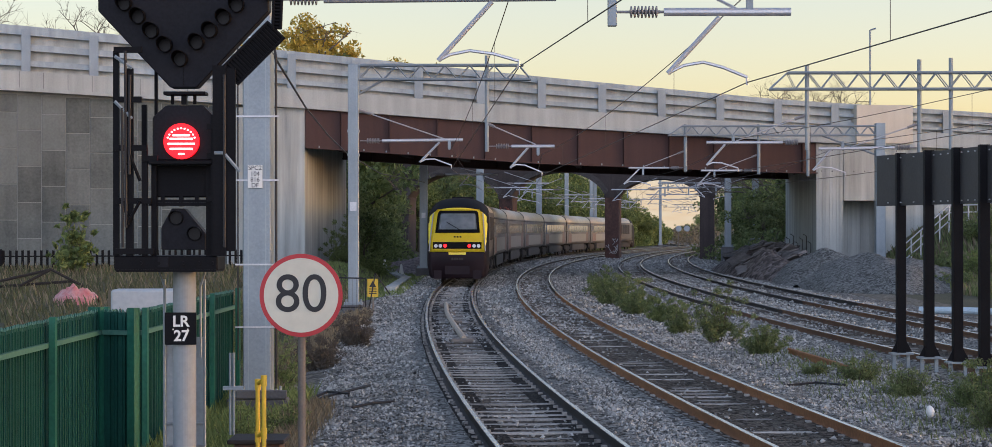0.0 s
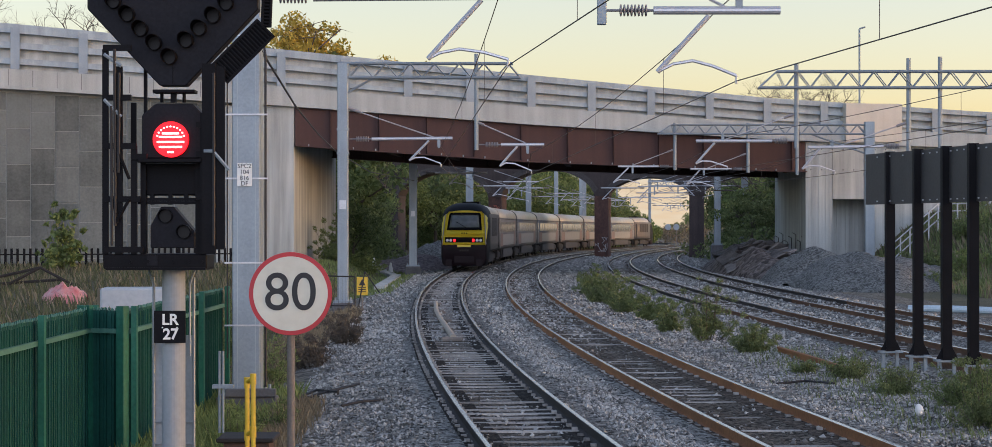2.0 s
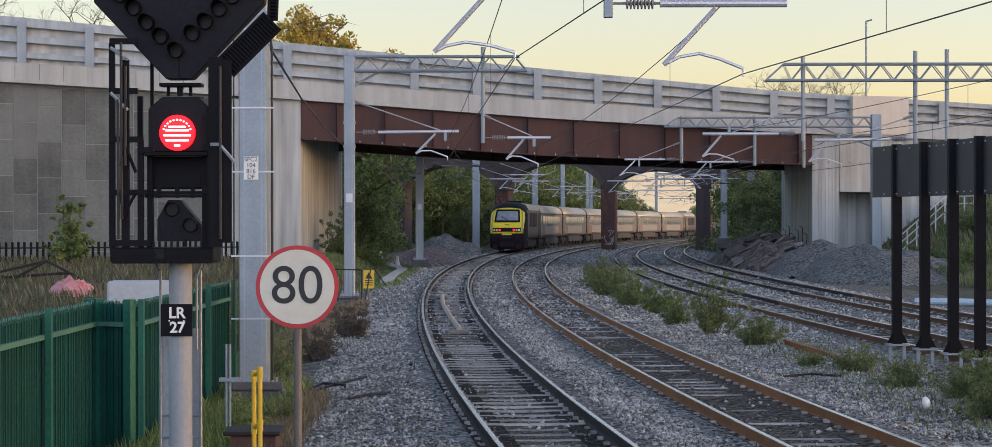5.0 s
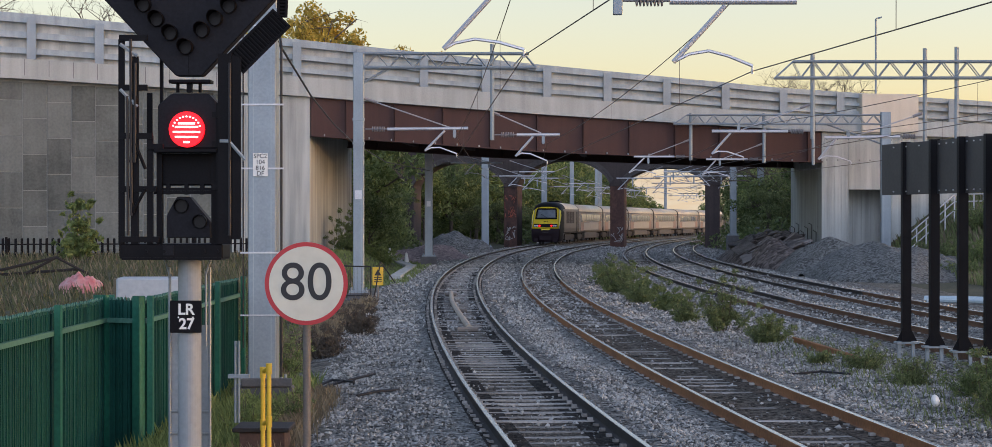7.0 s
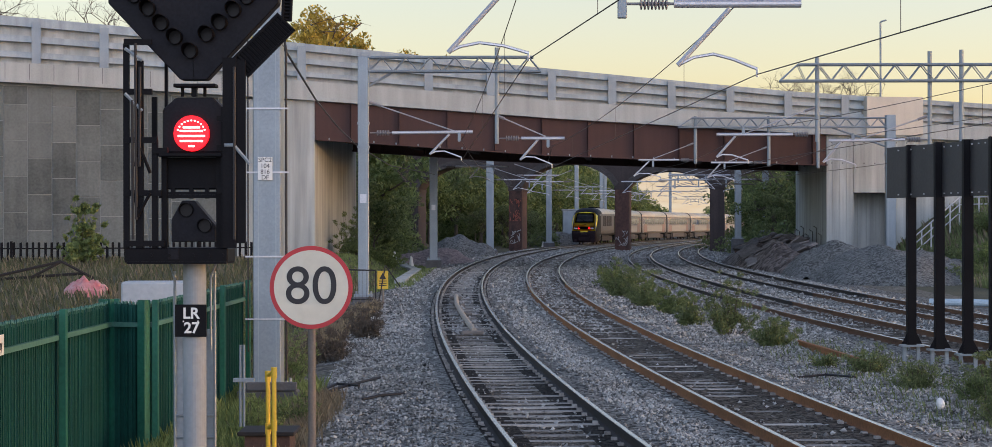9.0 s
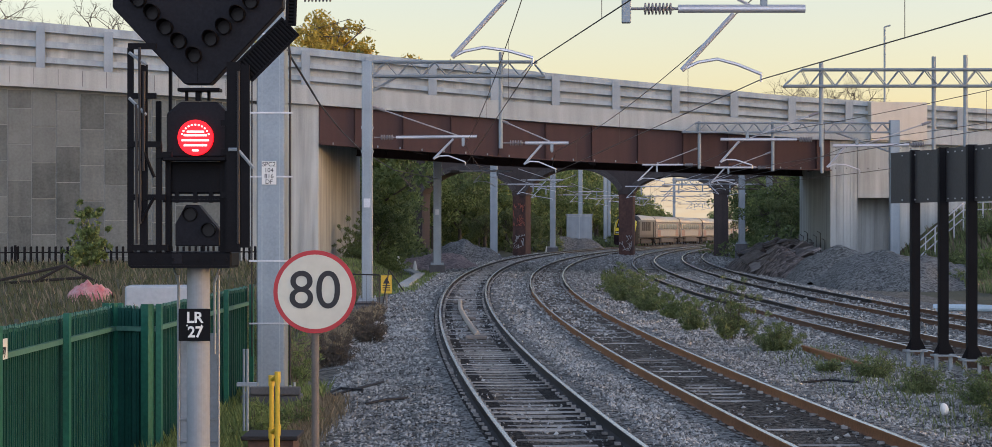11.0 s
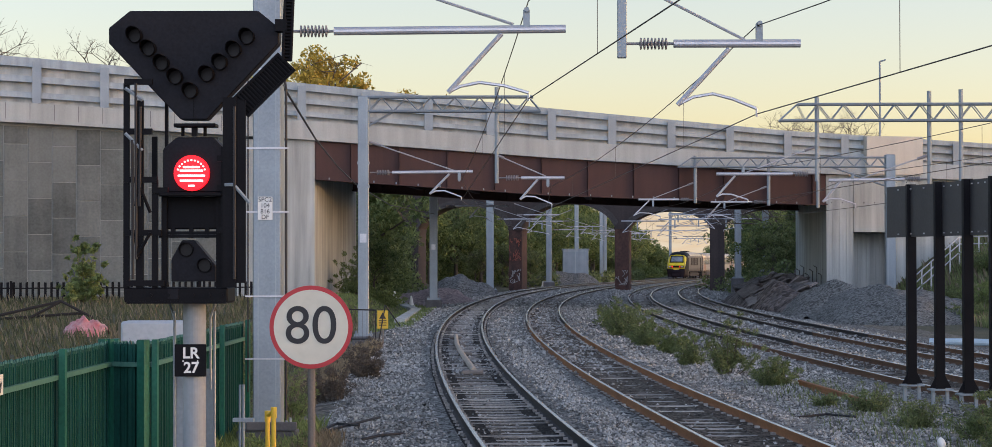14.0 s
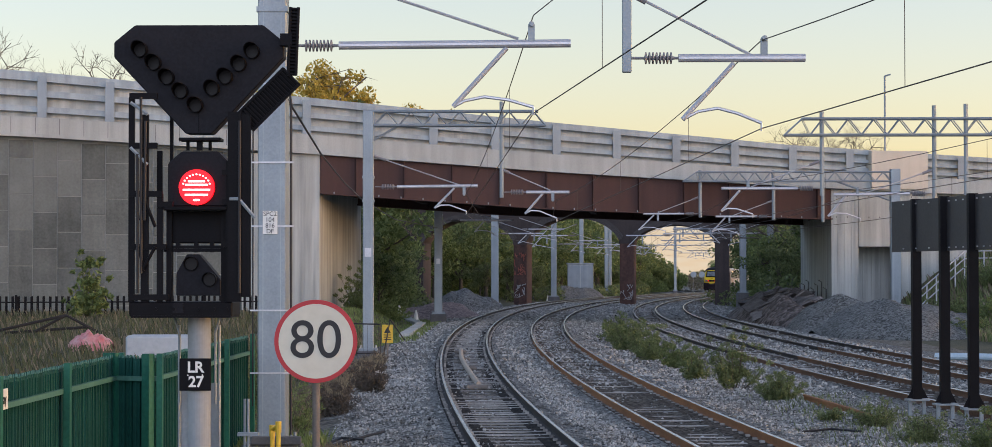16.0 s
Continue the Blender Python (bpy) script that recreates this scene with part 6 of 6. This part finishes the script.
def shrub(name, label, x, y, w, h, leaves, size, mat, seed, flat=0.3):
    rnd = np.random.default_rng(seed)
    s = thing(name, label, "shrub", (x, y, ground_z(x, y)), group="lineside shrubs")
    bm = bmesh.new()
    cl = []
    for k in range(int(14 + 14 * w)):
        a, q = rnd.uniform(0, 6.28), rnd.uniform(0.1, 1.0)
        tip = Vector((math.cos(a) * w * q * 0.62, math.sin(a) * w * q * 0.62, h * rnd.uniform(0.35, 1.15) * (1 - 0.35 * q)))
        rod(bm, (tip.x * 0.25, tip.y * 0.25, -0.05), tip, 0.008, 4, 0.003)
        for u in (0.35, 0.65, 0.95):
            cl.append((tip.x * (0.25 + 0.75 * u), tip.y * (0.25 + 0.75 * u), tip.z * u, (0.06 + 0.09 * w * rnd.random()) * (1.15 - 0.6 * u)))
    part("stem", bm, M_TWIG, s)
    mesh_part("leaves", *leaf_cloud(rnd, cl, leaves, size, flat), mat, s)
    return s


for k, (x, y, w, h, n, m, lab) in enumerate((
        (5.35, 51.0, 1.5, 1.6, 2600, M_WEED, "tall wispy green shrub growing in ballast"),
        (4.75, 54.5, 1.0, 0.9, 1400, M_WEED, "wispy green shrub growing in ballast"),
        (5.85, 46.5, 1.25, 0.72, 2600, M_WEED, "low dark green bush growing in ballast"),
        (4.9, 62.0, 1.3, 0.8, 1800, M_LEAFDARK, "low dark green bush growing in ballast"),
        (4.55, 68.0, 1.7, 1.05, 2400, M_WEED, "low green bush between the tracks"),
        (4.45, 76.0, 2.0, 1.2, 2600, M_WEED, "low green bush between the tracks"),
        (4.5, 84.0, 2.2, 1.2, 2600, M_LEAFDARK, "low green bush between the tracks"),
        (6.55, 38.5, 0.9, 0.55, 900, M_WEED, "straggly weed growing in ballast"),
        (6.75, 35.0, 0.9, 0.6, 1200, M_WEED, "straggly weed growing in ballast"),
        (7.35, 32.5, 1.2, 0.75, 2600, M_LEAFDARK, "dark green weed clump by the boards"),
        (7.9, 34.5, 1.2, 0.7, 2200, M_WEED, "green weed clump by the boards"),
        (6.85, 29.2, 1.1, 0.5, 2000, M_WEED, "low green weed clump on ballast"),
        (7.2, 30.8, 0.9, 0.65, 1600, M_LEAFDARK, "dark weed clump on ballast"),
        (5.95, 40.0, 0.6, 0.3, 500, M_WEED, "straggly weed growing in ballast"),
        (-16.75, 86.0, 1.9, 2.9, 1300, M_LEAF, "slender green sapling before the wall"),
        (-3.1, 50.0, 1.3, 1.0, 1600, M_TWIG, "dry brown bramble beside the track"),
        (-3.4, 43.0, 1.2, 0.9, 1600, M_TWIG, "dry brown bramble beside the track"),
        (-3.9, 38.0, 1.3, 1.1, 1800, M_LEAF, "green bramble behind the mast"),
        (-4.6, 41.0, 1.5, 2.2, 2200, M_WEED, "wispy shrub behind the mast"),
        (-5.2, 46.0, 1.6, 1.9, 2000, M_LEAFDARK, "dark bramble behind the fence"),
        (-3.15, 27.5, 0.8, 0.7, 1500, M_LEAF, "green weeds at the signal base"),
        (-3.35, 24.0, 0.7, 0.5, 1200, M_LEAF, "green weeds at the signal base"),
        (-2.75, 29.5, 0.8, 0.5, 1200, M_LEAFDARK, "green weeds at the mast base"),
        (-7.5, 112.0, 2.5, 2.4, 2500, M_LEAFDARK, "dark bramble beside the abutment"),
        (-6.2, 118.0, 2.4, 1.2, 2200, M_LEAF, "green scrub beside the mast"),
        (20.5, 98.0, 2.5, 1.2, 2200, M_WEED, "scrub on the grassy bank"),
        (23.0, 101.0, 3.0, 1.3, 2400, M_LEAFDARK, "scrub on the grassy bank"),
        (21.3, 94.0, 2.4, 1.1, 2000, M_LEAF, "scrub on the grassy bank"),
        (19.6, 90.0, 2.0, 0.9, 1600, M_LEAFDARK, "scrub on the grassy bank"))):
    shrub("shrub", lab, x, y, w, h, int(n * 2.6), (0.012 + 0.0006 * y) * (2.0 if 'sapling' in lab else 1.0), m, 40 + k, 0.5 if 'sapling' in lab else 0.24)


def blades(name, label, count, where, height, width, mat, seed):
    """Grass: thin bent blades, three corners each and a bend."""
    rnd = np.random.default_rng(seed)
    vs, fs = [], []
    for i in range(count):
        x, y = where(rnd)
        z = ground_z(x, y) - 0.03
        h, a = height * rnd.uniform(0.4, 1.2), rnd.uniform(0, 6.28)
        lx, ly = math.cos(a) * h * rnd.uniform(0.1, 0.5), math.sin(a) * h * rnd.uniform(0.1, 0.5)
        k = len(vs)
        vs += [(x - width, y, z), (x + width, y, z), (x + lx * 0.35 + width * 0.7, y + ly * 0.35, z + h * 0.6), (x + lx, y + ly, z + h)]
        fs += [(k, k + 1, k + 2), (k, k + 2, k + 3)]
    return tagged(mesh_part(name, vs, fs, mat), label, "grass", kind="stuff")


blades("dry_grass", "tall straw-coloured dry grass beside the track", 5000, lambda r: (r.normal(-2.72, 0.17), r.uniform(19, 33)), 0.30, 0.006, M_STRAW, 1)
blades("dry_grass", "straw-coloured grass along the cess", 5000, lambda r: (r.uniform(-4.8, -3.6), r.uniform(36, 66)), 0.35, 0.009, M_STRAW, 2)
blades("green_grass", "green grass at the foot of the fence", 9000, lambda r: (r.uniform(-4.3, -2.9), r.uniform(19, 36)), 0.34, 0.007, M_LEAF, 3)
blades("field_grass", "long dull green grass on the field", 22000, lambda r: (r.uniform(-26, -5.2), r.uniform(36, 94)), 0.36, 0.012, M_FIELD, 4)
blades("field_straw", "long dry grass on the field", 6000, lambda r: (r.uniform(-26, -5.2), r.uniform(40, 94)), 0.42, 0.010, M_STRAW, 5)
blades("verge_grass", "short green grass beside the masts", 9000, lambda r: (r.uniform(-9, -3.6), r.uniform(85, 135)), 0.17, 0.025, M_LEAF, 6)
blades("bank_grass", "rough grass on the bank by the bridge", 16000, lambda r: (r.uniform(18.8, 32), r.uniform(80, 114)), 0.5, 0.03, M_WEED, 7)
blades("bank_straw", "dry grass on the bank by the bridge", 7000, lambda r: (r.uniform(18.8, 32), r.uniform(80, 114)), 0.5, 0.03, M_STRAW, 8)
blades("ballast_weed", "sparse weeds growing through ballast", 2600, lambda r: (r.normal(6.6, 0.7), r.uniform(27, 48)), 0.16, 0.006, M_WEED, 9)

def woodland(name, label, count, spots, size, mat, seed, big=1.0):
    """Far undergrowth and tree tops: leaves in loose clumps."""
    rnd = np.random.default_rng(seed)
    cl = [(x + rnd.normal() * 0.8, y + rnd.normal() * 1.5, ground_z(x, y) + z * rnd.uniform(0.75, 1.1), rnd.uniform(0.7, 1.5) * big) for x, y, z in spots]
    return tagged(mesh_part(name, *leaf_cloud(rnd, cl, count, size), mat), label, "undergrowth", kind="stuff")


woodland("undergrowth", "dense dark undergrowth beneath the trees", 16000, [(-13 + 0.55 * i + 0.25 * j, 132 + j * 9, 0.6 + 0.75 * (i % 6)) for i in range(14) for j in range(7) if -13 + 0.55 * i + 0.25 * j < -7.6 - 0.02 * j], 0.16, M_LEAFDARK, 1)
woodland("undergrowth", "green undergrowth beyond the brick arches", 20000, [(-18 + 1.3 * i, 240 + 4.0 * i + 12 * j, 0.8 + 1.5 * k) for i in range(22) for j in range(2) for k in range(4)], 0.28, M_LEAF, 2)
woodland("undergrowth", "dark undergrowth on the bank under the bridge", 14000, [(19.4 + 1.0 * i, 134 + 8 * j, 0.4 + 0.5 * (i % 3)) for i in range(9) for j in range(9)], 0.17, M_LEAFDARK, 3)
woodland("undergrowth", "pale green scrub along the far line", 6000, [(2.0 + 0.125 * (y - 225) + 0.0006 * (y - 225) ** 2, y, 0.7) for y in range(222, 330, 3)], 0.22, M_WEED, 4)

woodland("undergrowth", "tall tangled green thicket beside the viaduct", 34000, [(-17 + 0.7 * i, 138 + j * 8, 1.2 + 1.15 * ((i * 3 + j) % 6)) for i in range(13) for j in range(7) if -17 + 0.7 * i < -8.6], 0.13, M_LEAF, 5)
woodland("undergrowth", "tall green thicket behind the brick arches", 36000, [(-16 + 1.1 * i, 226 + 1.6 * i + 5 * j, 0.8 + 1.35 * k) for i in range(20) for j in range(2) for k in range(6)], 0.17, M_LEAFDARK, 6)
woodland("undergrowth", "green thicket thinning out along the far line", 42000, [(12.5 + 1.1 * i, 345 + 2.5 * i, 0.8 + 1.3 * k) for i in range(18) for k in range(8) if 0.8 + 1.3 * k < 10.0 - 0.83 * max(i - 8, 0)], 0.24, M_LEAF, 7, 1.3)
woodland("undergrowth", "russet scrub far down the line", 2500, [(33.0 + 1.1 * i, 395 + 2 * i, 0.8 + 1.0 * k) for i in range(9) for k in range(3)], 0.22, M_STRAW, 8, 1.2)

# ---- pieces: wall panels, sleepers, ballast stones ----
WALL = bpy.data.objects["retaining_wall"]


def wall_panels():
    w, gap = 1.16, 0.04
    rnd = random.Random(7)
    for c in range(-7, 9):
        x0 = c * w - 0.4
        top = prof((x0 + w / 2) / PITCH, EDGE) - 0.12
        z, first = top, True
        while z > -0.3:
            h = (0.9 if c % 2 else 1.75) if first else 1.75
            first = False
            z0 = max(z - h, -0.8)
            bm = boxed(x0 + gap / 2, x0 + w - gap / 2, 0.072, 0.099, z0 + gap / 2, z - gap / 2, 0.008)
            for dx in (0.25, 0.9):
                if rnd.random() < 0.5:
                    rod(bm, (x0 + dx, 0.06, z0 + h * 0.5), (x0 + dx, 0.075, z0 + h * 0.5), 0.035, 6)
            part("panel", bm, M_PANEL, WALL)
            z -= h


wall_panels()
SLEEPER = sleeper_mesh()


def lay_sleepers(track, pts, y0, y1, singles):
    """Sleepers at 0.65 m; the nearest are pieces of their own."""
    vs0 = [tuple(v.co) for v in SLEEPER.vertices]
    fs0 = [tuple(p.vertices) for p in SLEEPER.polygons]
    vs, fs, n, acc = [], [], 0, 0.0
    for a, b in zip(pts, pts[1:]):
        d = math.hypot(b[0] - a[0], b[1] - a[1])
        while acc < d:
            u = acc / d
            x, y = a[0] + (b[0] - a[0]) * u, a[1] + (b[1] - a[1]) * u
            acc += 0.65
            if not y0 <= y <= y1:
                continue
            m = pose(x, y, level(y) + random.uniform(-0.014, 0.012), 0, 0, math.degrees(math.atan2(-(b[0] - a[0]), b[1] - a[1])) + random.uniform(-1.3, 1.3))
            if n < singles:
                ob = new("sleeper", SLEEPER)
                ob.parent = track
                ob.matrix_basis = m
                n += 1
            else:
                k = len(vs)
                vs += [tuple(m @ Vector(v)) for v in vs0]
                fs += [tuple(k + i for i in f) for f in fs0]
        acc -= d
    rest = mesh_part("distant_sleepers", vs, fs, M_SLEEPER, track)
    rest["kind"] = "stuff"


for (track, pts), y0, n in zip(TRACKS, (14, 14, 30, 34), (130, 130, 60, 60)):
    lay_sleepers(track, pts, y0, 260, n)


def scatter_stones(count, where, size, seed, label):
    rnd = np.random.default_rng(seed)
    corner = np.array(((1, 0, 0), (-1, 0, 0), (0, 1, 0), (0, -1, 0), (0, 0, 1), (0, 0, -1)), float)
    tri = np.array(((0, 2, 4), (2, 1, 4), (1, 3, 4), (3, 0, 4), (2, 0, 5), (1, 2, 5), (3, 1, 5), (0, 3, 5)))
    xy = where(rnd, count)
    z = np.array([ground_z(float(x), float(y)) for x, y in xy])
    s = size * (0.55 + 0.9 * rnd.random((count, 1, 1)))
    v = corner[None] * s * (0.6 + 0.7 * rnd.random((count, 6, 1))) * np.array((1, 1, 0.8))
    v += s * 0.35 * rnd.normal(size=(count, 6, 3))
    keep = np.ones(count, bool)
    for line in (LINE_1, LINE_2, LINE_3, LINE_4):
        d = abs(xy[:, 0] - np.interp(xy[:, 1], [q[1] for q in line], [q[0] for q in line]))
        keep &= (d > 1.12) | (rnd.random(count) < (0.3 if line is LINE_1 else np.where(xy[:, 1] > 55, 0.85, 0.3)))
        z = z + np.interp(d, (0, 0.80, 0.95, 1.35, 1.95), (0.04, 0.04, 0.07, 0.065, 0.0))
    v += np.stack([xy[:, 0], xy[:, 1], z + 0.012], 1)[:, None]
    v = v[keep]
    count = len(v)
    f = (tri[None] + 6 * np.arange(count)[:, None, None]).reshape(-1, 3)
    return tagged(mesh_part("ballast_stones", v.reshape(-1, 3).tolist(), f.tolist(), M_STONES), label, "ballast", kind="stuff")


M_STONES = foliage("loose_ballast", (0.024, 0.024, 0.022), (0.50, 0.50, 0.465), 0.0)


def near_bed(rnd, n):
    y = 17 + 43 * rnd.random(n) ** 1.5
    off = rnd.uniform(-3.0, 8.2, n)
    clear = rnd.random(n) < 0.74
    off = np.where((abs(off) < 1.15) & clear, rnd.uniform(1.3, 2.0, n), off)
    off = np.where((abs(off - 3.25) < 1.15) & clear, rnd.uniform(4.6, 8.2, n), off)
    x = np.interp(y, LY, LX) + off
    return np.stack([x, y], 1)


def far_bed(rnd, n):
    y = 50 + 70 * rnd.random(n) ** 1.3
    x = np.interp(y, LY, LX) + rnd.uniform(-2.9, 15, n)
    return np.stack([x, y], 1)


scatter_stones(78000, near_bed, 0.022, 1, "loose grey ballast stones near the tracks")
def last_bed(rnd, n):
    y = 112 + 100 * rnd.random(n)
    x = np.interp(y, LY, LX) + rnd.uniform(-2.9, 15.5, n)
    return np.stack([x, y], 1)


scatter_stones(10000, last_bed, 0.055, 3, "loose grey ballast stones under the far arches")
scatter_stones(34000, far_bed, 0.038, 2, "loose grey ballast stones along the tracks")


motions()
